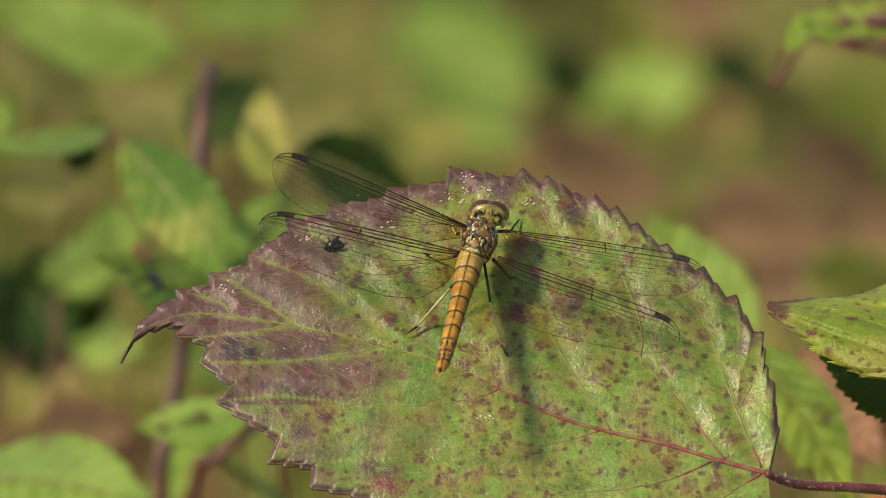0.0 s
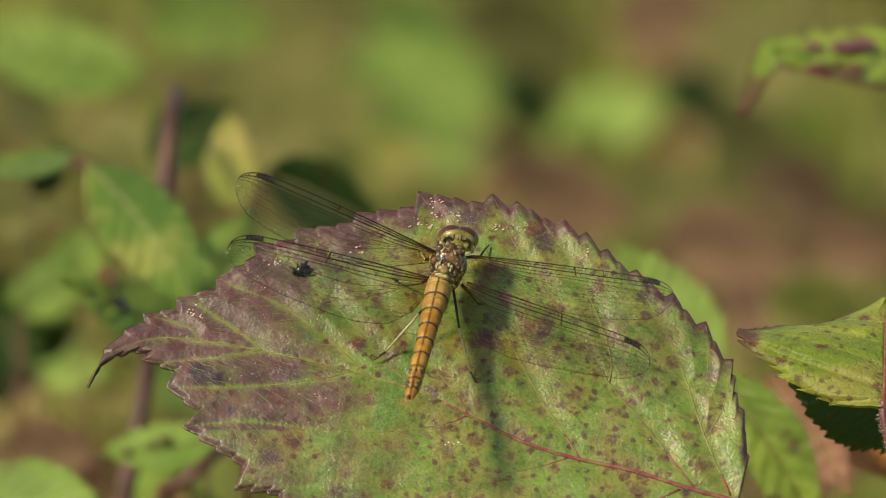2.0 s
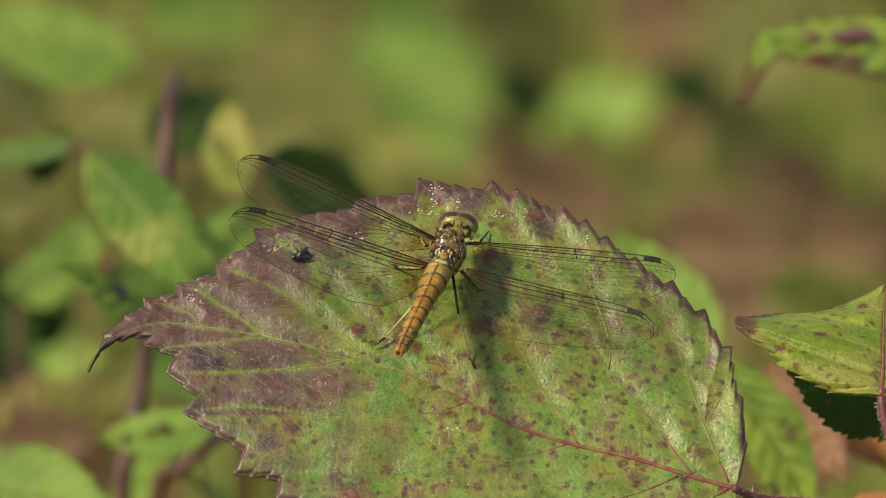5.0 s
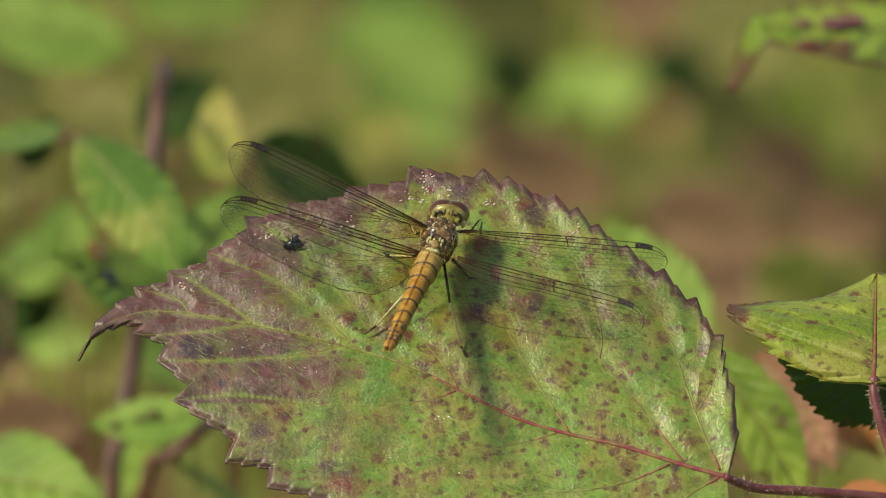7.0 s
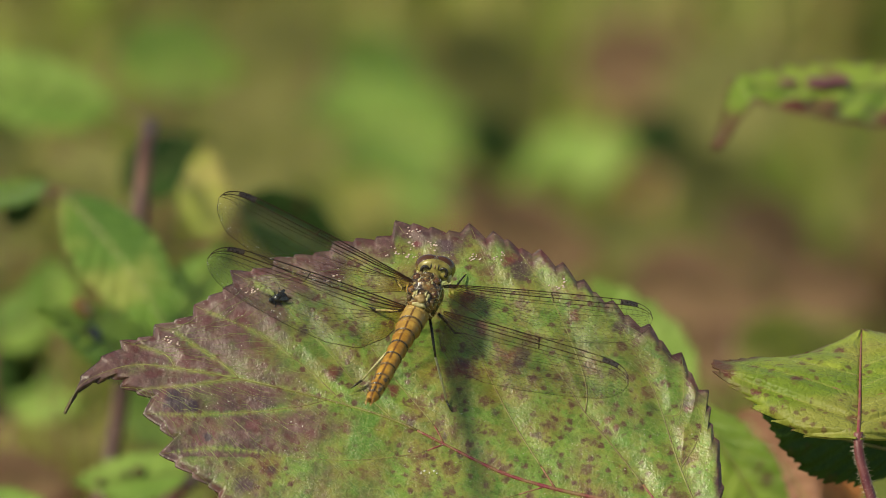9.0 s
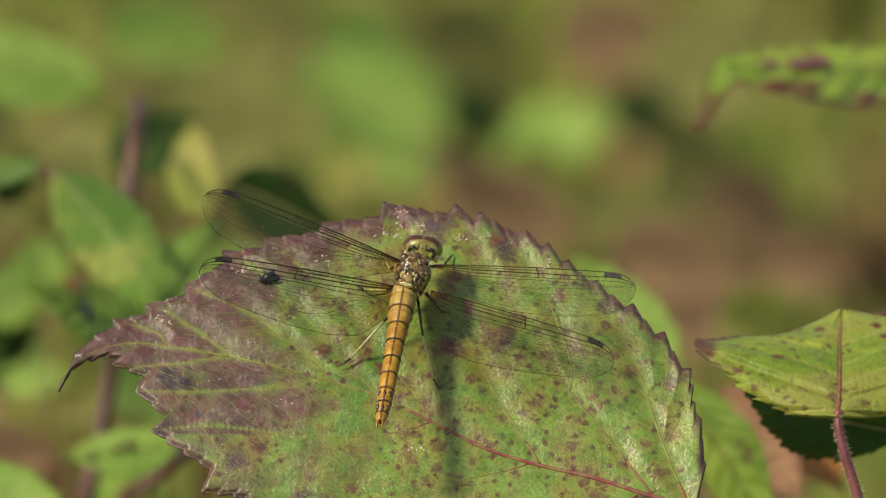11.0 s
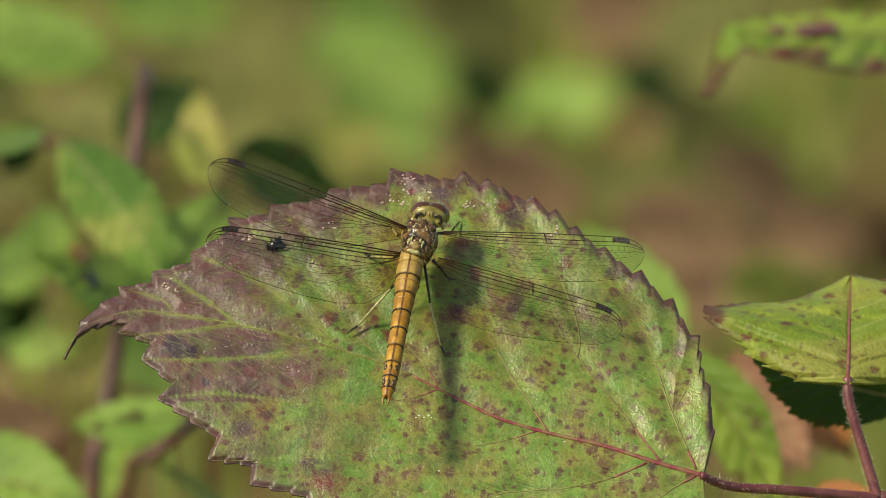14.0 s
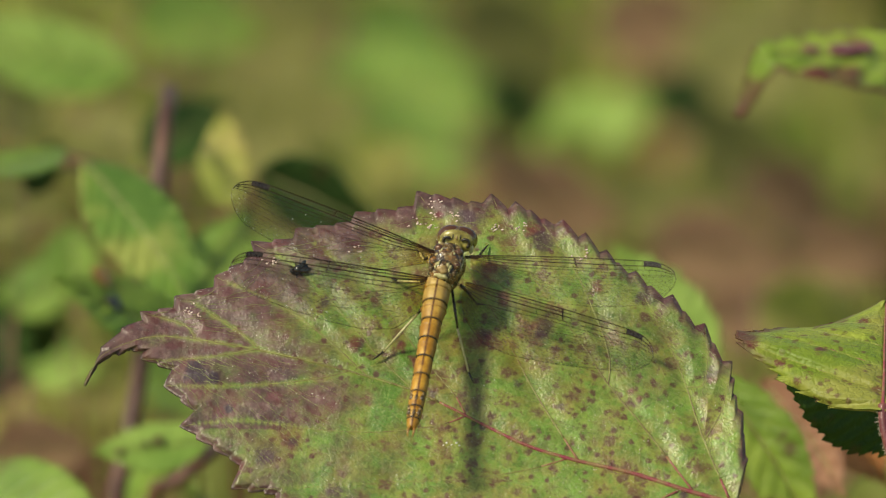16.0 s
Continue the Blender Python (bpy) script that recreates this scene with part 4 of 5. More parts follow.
# Low growth on the ground far behind, leaf by leaf; the darkest carry painted shade
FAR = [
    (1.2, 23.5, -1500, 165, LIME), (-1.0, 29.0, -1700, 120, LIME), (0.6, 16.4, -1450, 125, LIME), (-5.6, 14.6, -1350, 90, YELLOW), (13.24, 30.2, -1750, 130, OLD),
    (24.9, 19.2, -1500, 130, LIME), (22.6, 13.6, -1450, 80, YELLOW), (-13.85, 29.67, -1900, 170, OLD), (-27.39, 29.42, -1800, 170, YELLOW), (10.6, 14.0, -1300, 60, DRY), (13.5, 21.5, -1500, 70, SHADE_DARK), (36.5, 22.0, -1500, 75, SHADE_DARK),
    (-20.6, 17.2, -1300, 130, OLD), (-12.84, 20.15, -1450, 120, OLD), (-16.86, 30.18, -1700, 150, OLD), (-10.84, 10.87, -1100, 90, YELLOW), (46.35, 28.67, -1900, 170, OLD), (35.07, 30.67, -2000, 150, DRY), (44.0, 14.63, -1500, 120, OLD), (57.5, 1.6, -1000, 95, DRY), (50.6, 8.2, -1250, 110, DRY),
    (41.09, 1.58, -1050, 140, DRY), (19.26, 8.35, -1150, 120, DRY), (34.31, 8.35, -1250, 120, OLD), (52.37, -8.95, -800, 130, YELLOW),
    (45.60, -5.94, -850, 110, DRY), (-43.95, -14.97, -600, 130, YELLOW), (-52.22, -18.74, -650, 130, YELLOW), (-34.16, -14.97, -620, 110, LIME), (-56.74, -8.71, -680, 110, SHADE_DARK), (-7.07, 1.58, -900, 150, YELLOW), (-40.18, 21.15, -1200, 150, YELLOW), (-54.48, 22.65, -900, 130, YELLOW),
    (-31.0, 17.9, -560, 95, SHADE_DARK), (-16.86, -4.44, -800, 160, LIME), (50.12, -27.01, -500, 110, DRY), (-49.97, -24.76, -480, 90, DRY),
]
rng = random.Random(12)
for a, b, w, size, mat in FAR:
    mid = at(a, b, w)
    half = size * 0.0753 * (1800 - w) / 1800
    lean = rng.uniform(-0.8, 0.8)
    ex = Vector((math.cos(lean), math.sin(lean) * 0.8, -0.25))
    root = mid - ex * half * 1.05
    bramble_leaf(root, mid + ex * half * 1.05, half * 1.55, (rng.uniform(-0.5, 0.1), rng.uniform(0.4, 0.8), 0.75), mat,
                 {OLD: "dull olive leaf of low growth, out of focus", LIME: "pale lime green leaf of low growth, out of focus", GREEN: "bright green leaf of low growth, out of focus", YELLOW: "yellow-green leaf of low growth, out of focus", SHADE_DARK: "leaf of low growth coloured dark for shade, out of focus",
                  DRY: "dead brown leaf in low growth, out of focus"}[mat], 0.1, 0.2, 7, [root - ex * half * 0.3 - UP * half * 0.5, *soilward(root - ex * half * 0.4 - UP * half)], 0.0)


def undergrowth():
    """Grass and small leaves over the soil behind, too many to count."""
    verts, faces = [], []
    r = random.Random(5)
    back = AXES.to_3x3()
    for k in range(7000):
        x, y, s = r.gauss(0, 560), 150 + 4600 * r.betavariate(1.3, 1.5) + r.gauss(0, 120), r.uniform(0.6, 1.5)
        a = r.uniform(0, 6.283)
        side = Vector((math.cos(a), math.sin(a), 0))
        ahead = Vector((-side.y, side.x, 0))
        h, wdt = (r.uniform(50, 190) * s, r.uniform(2.0, 4.5)) if k % 3 else (r.uniform(15, 60) * s, r.uniform(9, 20))
        p, n = Vector((x, y, 0)), len(verts)
        for j in range(4):
            t = j / 3
            c = p + Vector((0, 0, h * t * (1 - 0.25 * t))) + ahead * h * 0.45 * t * t
            w = wdt * (1 - 0.95 * t * t) * (1 if k % 3 else 0.4 + 1.2 * math.sin(math.pi * min(t * 0.9 + 0.1, 1)))
            verts += [c - side * w, c + side * w]
        faces += [(n + 2 * j, n + 2 * j + 1, n + 2 * j + 3, n + 2 * j + 2) for j in range(3)]
    m = Nodes("undergrowth_leaf")
    isl = m.t.nodes.new("ShaderNodeNewGeometry").outputs["Random Per Island"]
    col = m.mix(m.steps(isl, 0.35, 0.6), (0.190, 0.240, 0.040), (0.330, 0.290, 0.090))
    col = m.mix(m.steps(isl, 0.80, 0.84), col, (0.280, 0.160, 0.075))
    ob = new("undergrowth", mesh_of("undergrowth", verts, faces, m.done(col, 0.6, None, 0.3, through=0.2), True))
    tagged(ob, "thin grass and small low leaves over dead litter", "grass", kind="stuff")


undergrowth()


# ---- the dragonfly ----
ANCHOR = Vector((2.6, 1.2, -6.6))
dragonfly = thing("dragonfly", ANCHOR, "ochre yellow dragonfly with clear dark-veined wings resting on the leaf", "dragonfly")


def local(p):
    return Vector(p) - ANCHOR


def frame_of(x, z):
    x = Vector(x).normalized()
    z = (Vector(z) - x * x.dot(Vector(z))).normalized()
    return x, z.cross(x), z


# thorax: a deep rounded box with plates and wing knobs
FORE, LEFT, BACK = frame_of((2.0, 6.6, -3.6), (0.0, 0.55, 0.83))
LEFT = -LEFT if LEFT.x > 0 else LEFT
CHEST = local((2.2, 0.25, 1.3))
thorax = part("thorax", *blob(CHEST, (FORE * 3.5, LEFT * 2.35, BACK * 2.9), 18, 26, lambda d: 1 + 0.06 * math.sin(7 * d.x) * (1 - d.x * d.x) + 0.05 * abs(d.y)), MOSAIC, dragonfly, "brown thorax with dark seams")
for f, l, b, sf, sl, sb, tone in (
        (2.15, 0.0, 1.95, 0.45, 0.80, 0.55, UMBER), (1.25, 0.0, 2.45, 0.42, 0.42, 0.50, TAN), (0.25, 0.0, 2.52, 0.62, 0.62, 0.50, TAN), (-0.75, 0.0, 2.50, 0.40, 0.50, 0.50, MOSAIC), (-1.65, 0.0, 2.35, 0.72, 0.82, 0.50, TAN),
        (-2.45, 0.0, 2.00, 0.35, 0.95, 0.42, CREAM)):
    v, fc = blob(CHEST + FORE * f + LEFT * l + BACK * b, (FORE * sf, LEFT * sl, BACK * sb), 10, 16, lambda d: 1 + 0.12 * math.sin(5 * d.x + 3 * d.y) + 0.06 * math.sin(9 * d.y))
    part("plate", v, fc, tone, thorax)
# paired knobs and plates at the roots of the wings; cream ones double as painted highlights
for f, l, b, sf, sl, sb, tone in (
        (1.45, 1.35, 2.05, 0.62, 0.55, 0.55, RUSSET), (0.80, 0.85, 2.50, 0.40, 0.28, 0.36, CREAM), (0.45, 1.85, 1.70, 0.50, 0.38, 0.45, UMBER), (-0.45, 1.55, 1.95, 0.62, 0.52, 0.50, RUSSET),
        (-1.10, 0.90, 2.40, 0.34, 0.26, 0.32, CREAM), (-1.60, 1.55, 1.85, 0.50, 0.40, 0.42, UMBER), (2.20, 1.00, 1.85, 0.35, 0.45, 0.40, TAN)):
    for k in (-1, 1):
        v, fc = blob(CHEST + FORE * f + LEFT * l * k + BACK * b, (FORE * sf, LEFT * sl, BACK * sb), 8, 14, lambda d: 1 + 0.10 * math.sin(6 * d.x + 3 * d.z))
        part("knob", v, fc, tone, thorax)
for f, l in ((1.45, 1.35), (-0.45, 1.55)):
    for k in (-1, 1):
        c = CHEST + FORE * f + LEFT * l * k + BACK * 2.05
        loop = [c + FORE * 0.66 * math.cos(q * 0.449) + LEFT * 0.60 * math.sin(q * 0.449) for q in range(15)]
        part("seam", *tube(loop, lambda t: 0.10, 5, False), CHITIN, thorax)
for f, l, b, ln in ((0.9, 0.72, 2.72, 0.42), (-1.0, 0.62, 2.72, 0.36), (0.1, 2.22, 1.55, 0.95), (2.35, 0.6, 2.0, 0.35), (1.5, 1.25, 2.35, 0.3), (-1.6, 0.95, 2.55, 0.34)):
    for k in (-1, 1):
        q = CHEST + FORE * f + LEFT * l * k + BACK * b
        part("stripe", *tube([q - FORE * ln, q + LEFT * 0.1, q + FORE * ln], [0.06, 0.15, 0.06], 6), CREAM, thorax, "pale stripe")
for k in range(5):
    f = 2.1 - 0.95 * k
    seam = [CHEST + FORE * (f + 0.25 * math.cos(3 * a)) + LEFT * 2.3 * math.sin(a) * math.sqrt(max(0.05, 1 - (f / 3.6) ** 2)) + BACK * 2.95 * math.cos(a) * math.sqrt(max(0.05, 1 - (f / 3.6) ** 2))
            for a in (x * 0.18 for x in range(-7, 8))]
    part("seam", *tube(seam, lambda t: 0.09, 5), CHITIN, thorax)
fuzz = random.Random(8)
bits = []
for _ in range(220):
    d = Vector((fuzz.uniform(-1, 1), fuzz.uniform(-1, 1), fuzz.uniform(-0.2, 1))).normalized()
    p = CHEST + FORE * 3.4 * d.x + LEFT * 2.35 * d.y + BACK * 2.85 * d.z
    o = (FORE * d.x * 0.5 + LEFT * d.y + BACK * d.z).normalized()
    bits.append(tube([p, p + o * fuzz.uniform(0.4, 0.9) - FORE * 0.2], [0.022, 0.008], 3, False))
part("hair", *merged(*bits), CREAM, thorax, "fine pale hair")

# head: two large eyes round a yellow back
SKULL = local((3.65, 4.05, -1.2))
side = Vector((1.0, -0.13, 0.05)).normalized()
tall = Vector((0.1, 0.93, 0.35)).normalized()
out = side.cross(tall)
head = part("head", *blob(SKULL, (side * 2.3, tall * 1.7, out * 1.35), 14, 20), TAN, dragonfly, "yellow head with black marks behind")
for k in (-1, 1):
    part("eye", *blob(SKULL + side * k * 0.72 + tall * 0.06 - out * 0.05, (side * 2.02, tall * 1.74, out * 1.50), 20, 28), EYE, head, "large brown and yellow-green eye")
    part("cheek", *blob(SKULL + side * k * 1.30 - tall * 0.25 + out * 1.52, (side * 0.70, tall * 0.80, out * 0.40), 8, 14), OLIVE, head)
    part("cheek", *blob(SKULL + side * k * 2.05 - tall * 0.70 + out * 1.10, (side * 0.35, tall * 0.75, out * 0.4), 8, 14), CREAM, head, "pale yellow cheek")
    hook = [SKULL + side * k * (1.20 + 0.52 * math.cos(a)) + tall * (0.15 + 0.62 * math.sin(a)) + out * (1.90 - 0.1 * abs(math.cos(a))) for a in (x * 0.33 for x in range(-3, 9))]
    part("mark", *tube(hook, lambda t: 0.26 - 0.08 * t, 6), CHITIN, head, "black hooked mark")
    part("mark", *blob(SKULL + side * k * 0.50 + tall * 0.55 + out * 1.66, (side * 0.15, tall * 0.70, out * 0.24), 6, 10), CHITIN, head)
rim_line = [SKULL + side * 2.25 * math.cos(a) + tall * 1.50 * math.sin(a) + out * 1.18 for a in (x * 0.2 for x in range(-1, 17))]
part("mark", *tube(rim_line, lambda t: 0.10, 6), CHITIN, head, "black line along the eyes")
part("face", *blob(SKULL + out * 1.10 + tall * 0.10, (side * 2.34, tall * 1.60, out * 0.82), 12, 24), OLIVE, head, "olive yellow back of the head")
part("occiput", *blob(SKULL + tall * 0.55 + out * 1.35, (side * 0.34, tall * 0.75, out * 0.6), 8, 12), TAN, head, "amber triangle between the eyes")
part("vertex", *blob(SKULL + tall * 1.45 + out * 0.60, (side * 0.42, tall * 0.34, out * 0.6), 8, 14), UMBER, head, "brown knob between the eyes")
part("neck", *tube([SKULL - tall * 1.2 + out * 0.5, CHEST + FORE * 2.6 + BACK * 0.6], lambda t: 1.0 + 0.4 * t, 12), OLIVE, dragonfly)

# abdomen: ten rings along its own x axis, z to the back
abdomen = new("abdomen")
abdomen.empty_display_size = 0.005
abdomen.parent = dragonfly
abdomen["label"] = "ochre abdomen with dark rings, held up towards the sun"
cuts = [-0.6, 1.2, 3.4, 6.3, 9.3, 12.3, 15.2, 18.0, 20.4, 22.2, 23.6]
half = [1.68, 1.72, 1.62, 1.35, 1.21, 1.14, 1.09, 1.06, 1.00, 0.86, 0.54]


def ring_verts(x0, x1, r0, r1, n=8, sides=22):
    verts, faces = [], []
    for i in range(n + 1):
        t = i / n
        r = (r0 + (r1 - r0) * t) * (1 + 0.055 * math.sin(math.pi * t)) * (0.93 if i in (0, n) else 1.0)
        for k in range(sides):
            a = 2 * math.pi * k / sides
            verts.append((x0 + (x1 - x0) * t, r * math.cos(a), 0.92 * r * math.sin(a)))
    for i in range(n):
        for k in range(sides):
            q = (k + 1) % sides
            faces.append((i * sides + k, i * sides + q, (i + 1) * sides + q, (i + 1) * sides + k))
    faces.append(tuple(range(sides))[::-1])
    faces.append(tuple(n * sides + k for k in range(sides)))
    return verts, faces


for i in range(10):
    seg = part("segment", *ring_verts(cuts[i], cuts[i + 1] - 0.05, half[i], half[i + 1]), ABDOMEN, abdomen)
    band = ring_verts(cuts[i + 1] - 0.20, cuts[i + 1] + 0.06, half[i + 1] * 1.005 + 0.03, half[i + 1] * 1.005 + 0.02, 3)
    if 0 < i < 9:
        part("ring", *band, CHITIN if i in (3, 4, 7, 8) else UMBER, abdomen, "dark ring")
    if 1 < i < 5:
        # thin second line across the ring
        part("ring", *ring_verts(cuts[i] + 0.95, cuts[i] + 1.07, half[i] * 1.035, half[i] * 1.03, 2), AMBER, abdomen)
    if i in (7, 8):
        for k in (-1, 1):
            part("mark", *blob((cuts[i] + 1.0, k * half[i] * 0.62, half[i] * 0.55), ((0.6, 0, 0), (0, 0.34, 0), (0, 0, 0.34)), 6, 10), UMBER, abdomen, "dark brown patch")
            part("mark", *blob((cuts[i] + 0.38, k * half[i] * 0.68, half[i] * 0.56), ((0.34, 0, 0), (0, 0.26, 0), (0, 0, 0.2)), 6, 10), TAN, abdomen, "pale patch")
        part("mark", *blob((cuts[i] + 1.1, 0, half[i] * 0.85), ((0.55, 0, 0), (0, 0.24, 0), (0, 0, 0.2)), 6, 10), UMBER, abdomen, "dark brown patch")
for k in (-1, 1):
    part("appendage", *tube([(23.3, 0.32 * k, 0.2), (24.2, 0.4 * k, 0.25), (25.0, 0.3 * k, 0.1)], [0.2, 0.17, 0.06], 7), AMBER, abdomen)


# wings: x along the span, y towards the leading edge
def wing(name, length, chord, hind, label, dew=0):
    ob = new(name)
    ob.empty_display_size = 0.005
    ob.parent = dragonfly
    ob["label"] = label

    def rim(x):
        t = x / length
        if hind:
            body = np.interp(t, [0, 0.05, 0.16, 0.32, 0.5, 0.7, 0.86, 1], [0.30, 0.62, 0.93, 1.0, 0.95, 0.84, 0.72, 0.62])
        else:
            body = np.interp(t, [0, 0.06, 0.2, 0.4, 0.6, 0.75, 0.88, 1], [0.25, 0.38, 0.72, 0.94, 1.0, 0.97, 0.88, 0.75])
        e = math.sqrt(max(0.0, 1 - max(0.0, (t - 0.86) / 0.14) ** 2))
        top = -0.33 * chord * (1 - e) + 0.25 * math.sin(math.pi * t)
        low = -chord * (0.33 + (body - 0.33) * e)
        return top, low

    def spot(x, f):
        top, low = rim(x)
        z = 0.14 * math.cos(9 * f) * (1 - f) + 0.35 * math.sin(math.pi * min(x / length, 1)) * (f - 0.3) - 0.4 * (x / length) ** 2
        return Vector((x, top + (low - top) * f, z))

    nx, nf = 70, 16
    verts = [spot(length * (1 - (1 - i / nx) ** 1.3), j / nf) for i in range(nx + 1) for j in range(nf + 1)]
    faces = [(i * (nf + 1) + j, i * (nf + 1) + j + 1, (i + 1) * (nf + 1) + j + 1, (i + 1) * (nf + 1) + j) for i in range(nx) for j in range(nf)]
    part("membrane", verts, faces, MEMBRANE, ob, "clear membrane")

    r = random.Random(3 if hind else 2)
    bits = []
    lines = [(0.0, 0, 1.0, 0.080), (0.055, 0, 0.50, 0.060), (0.115, 0, 0.985, 0.080), (0.20, 0.0, 0.97, 0.049), (0.30, 0.12, 0.98, 0.041), (0.38, 0.0, 0.96, 0.041), (0.47, 0.25, 0.97, 0.030),
             (0.56, 0.0, 0.95, 0.038), (0.65, 0.12, 0.96, 0.027), (0.74, 0.06, 0.95, 0.027), (0.83, 0.04, 0.95, 0.026), (0.915, 0.06, 0.95, 0.024), (1.0, 0.02, 1.0, 0.040)]

    def sag(f, t):
        return f if f in (0.0, 1.0) else f + (0.05 * math.sin(5 * t + 9 * f) if f > 0.25 else 0.0) * math.sin(math.pi * t)

    def along(t):
        return length * (1 - (1 - t) ** 1.15)

    main = [row for row in lines if row[0] <= 0.31 or row[0] == 1.0]
    for f, t0, t1, rad in main:
        pts = [spot(along(t0 + (t1 - t0) * k / 44), sag(f, t0 + (t1 - t0) * k / 44)) for k in range(45)]
        bits.append(tube(pts, (lambda q: lambda t: q * (1.15 - 0.35 * t))(rad), 4, False))
    # long veins that fan out from the root
    for f, rad in ((0.40, 0.032), (0.54, 0.028), (0.70, 0.025)):
        pts = [spot(along(0.01 + 0.90 * k / 40), 0.24 + (f - 0.24) * smooth(0.0, 0.45, k / 40) + 0.05 * math.sin(4 * k / 40 + f)) for k in range(41)]
        bits.append(tube(pts, (lambda q: lambda t: q * (1.2 - 0.7 * t))(rad), 4, False))
    # ladder cells behind the leading edge
    for (f0, f1, step) in ((0.0, 0.115, 0.050), (0.115, 0.20, 0.040), (0.20, 0.30, 0.034)):
        t = 0.05
        while t < 0.965:
            t2 = t + r.uniform(-0.004, 0.010)
            bits.append(tube([spot(along(t), sag(f0, t)), spot(along(min(t2, 0.985)), sag(f1, t2))], [0.026, 0.022], 3, False))
            t += step * r.uniform(0.8, 1.2)
    # six-sided cells in the rest of the wing
    rows = [0.30 + 0.70 * k / (12 if hind else 10) for k in range(13 if hind else 11)]
    n = 48

    def node(i, k):
        t = 0.03 + 0.94 * k / n
        up = 1 if (k + i) % 2 else -1
        f = rows[i] + (0.012 * up if 0 < i < len(rows) - 1 else 0.0)
        bow = 0.05 * math.sin(math.pi * t) * math.sin(4 * t + 5 * f) if 0 < i < len(rows) - 1 else 0.0
        return spot(along(t + 0.006 * math.sin(3.1 * k + 1.7 * i)), sag(0.30, t) if i == 0 else f + bow)

    for i in range(len(rows)):
        heavy = 0.018
        if 0 < i < len(rows) - 1:
            bits.append(tube([node(i, k) for k in range(n + 1)], lambda t: heavy * (1.1 - 0.3 * t), 3, False))
        if i < len(rows) - 1:
            for k in range(n + 1):
                if (k + i) % 2:
                    bits.append(tube([node(i, k), node(i + 1, k)], [0.016, 0.014], 3, False))
    p, q = spot(0.5 * length, 0.0), spot(0.515 * length, 0.2)
    bits.append(tube([p, p.lerp(q, 0.5), q], [0.11, 0.08, 0.05], 5))
    part("vein_net", *merged(*bits), NERVE, ob, "fine dark net of veins")
    # pterostigma
    vs = [spot(length * (0.838 + 0.085 * i / 8), 0.005 + 0.10 * j / 3) + Vector((0, 0, k * 0.05)) for k in (-1, 1) for i in range(9) for j in range(4)]
    fs = []
    for k in range(2):
        for i in range(8):
            for j in range(3):
                a = k * 36 + i * 4 + j
                q4 = (a, a + 1, a + 5, a + 4)
                fs.append(q4 if k else q4[::-1])
    part("wing_spot", vs, fs, CHITIN, ob, "dark brown cell near the tip")
    # tiny white beads added in place of sun glints on the wing
    beads = []
    for _ in range(dew):
        p = spot(length * (1 - 0.75 * r.random() ** 1.6), r.choice((r.uniform(0.1, 1.0), r.uniform(0.85, 0.99))))
        q = r.uniform(0.030, 0.060)
        beads.append(blob(p + Vector((0, 0, 0.03)), ((q, 0, 0), (0, q, 0), (0, 0, q)), 4, 6))
    if beads:
        part("dew", *merged(*beads), GLINT, ob, "fine bright dew specks")["kind"] = "stuff"
    return ob


WINGS = {
    "left_fore": wing("forewing", 28.0, 6.9, False, "clear forewing with dark veins and white specks for sun glints", 75),
    "right_fore": wing("forewing", 27.4, 6.9, False, "clear forewing with dark veins"),
    "left_hind": wing("hindwing", 27.2, 8.6, True, "broad clear hindwing with dark veins and white specks for sun glints", 45),
    "right_hind": wing("hindwing", 26.6, 8.6, True, "broad clear hindwing with dark veins"),
}


def leg(joints, radii, pale):
    """Thigh, shin and foot through four joints (shot axes, mm)."""
    p = [local(q) for q in joints]
    thigh = part("leg", *tube([p[0], p[0].lerp(p[1], 0.5) + BACK * 0.15, p[1]], [radii[0], radii[0] * 1.05, radii[0] * 0.75], 8), CHITIN, dragonfly, "thin dark leg with a pale shin")
    part("shin", *tube([p[1], p[1].lerp(p[2], 0.5), p[2]], [radii[1], radii[1] * 0.9, radii[1] * 0.75], 7), CREAM if pale else CHITIN, thigh)
    part("foot", *tube([p[2], p[2].lerp(p[3], 0.6) + BACK * 0.06, p[3]], [radii[1] * 0.95, radii[1] * 0.75, 0.05], 6), CHITIN, thigh)
    bits = []
    rr = random.Random(int(joints[1][0] * 10))
    for k in range(14):
        q = p[1].lerp(p[2], (k + 1) / 15)
        way = (p[2] - p[1]).normalized()
        o = way.cross(Vector((rr.uniform(-1, 1), rr.uniform(-1, 1), rr.uniform(-1, 1)))).normalized()
        bits.append(tube([q, q + o * 0.5 + way * 0.35], [0.03, 0.01], 3, False))
    part("spine", *merged(*bits), CHITIN, thigh, "fine bristles")


def on_leaf(a, b, lift=0.85):
    return (a, b, hero_plane(a, b) + lift)


def over_leaf(a, b, h):
    return (a, b, hero_plane(a, b) + h)


leg([over_leaf(1.20, -2.93, 5.5), over_leaf(-1.58, -5.94, 5.0), over_leaf(-6.02, -10.99, 1.3), on_leaf(-7.52, -12.12)], (0.22, 0.18), True)
leg([over_leaf(3.01, -2.78, 5.5), over_leaf(3.76, -7.83, 4.5), over_leaf(5.27, -13.62, 1.2), on_leaf(5.94, -15.05)], (0.20, 0.17), True)
leg([over_leaf(1.20, -0.83, 5.0), over_leaf(-1.20, -1.73, 4.2), over_leaf(-4.21, -1.58, 1.6), on_leaf(-5.27, -1.13)], (0.24, 0.18), True)
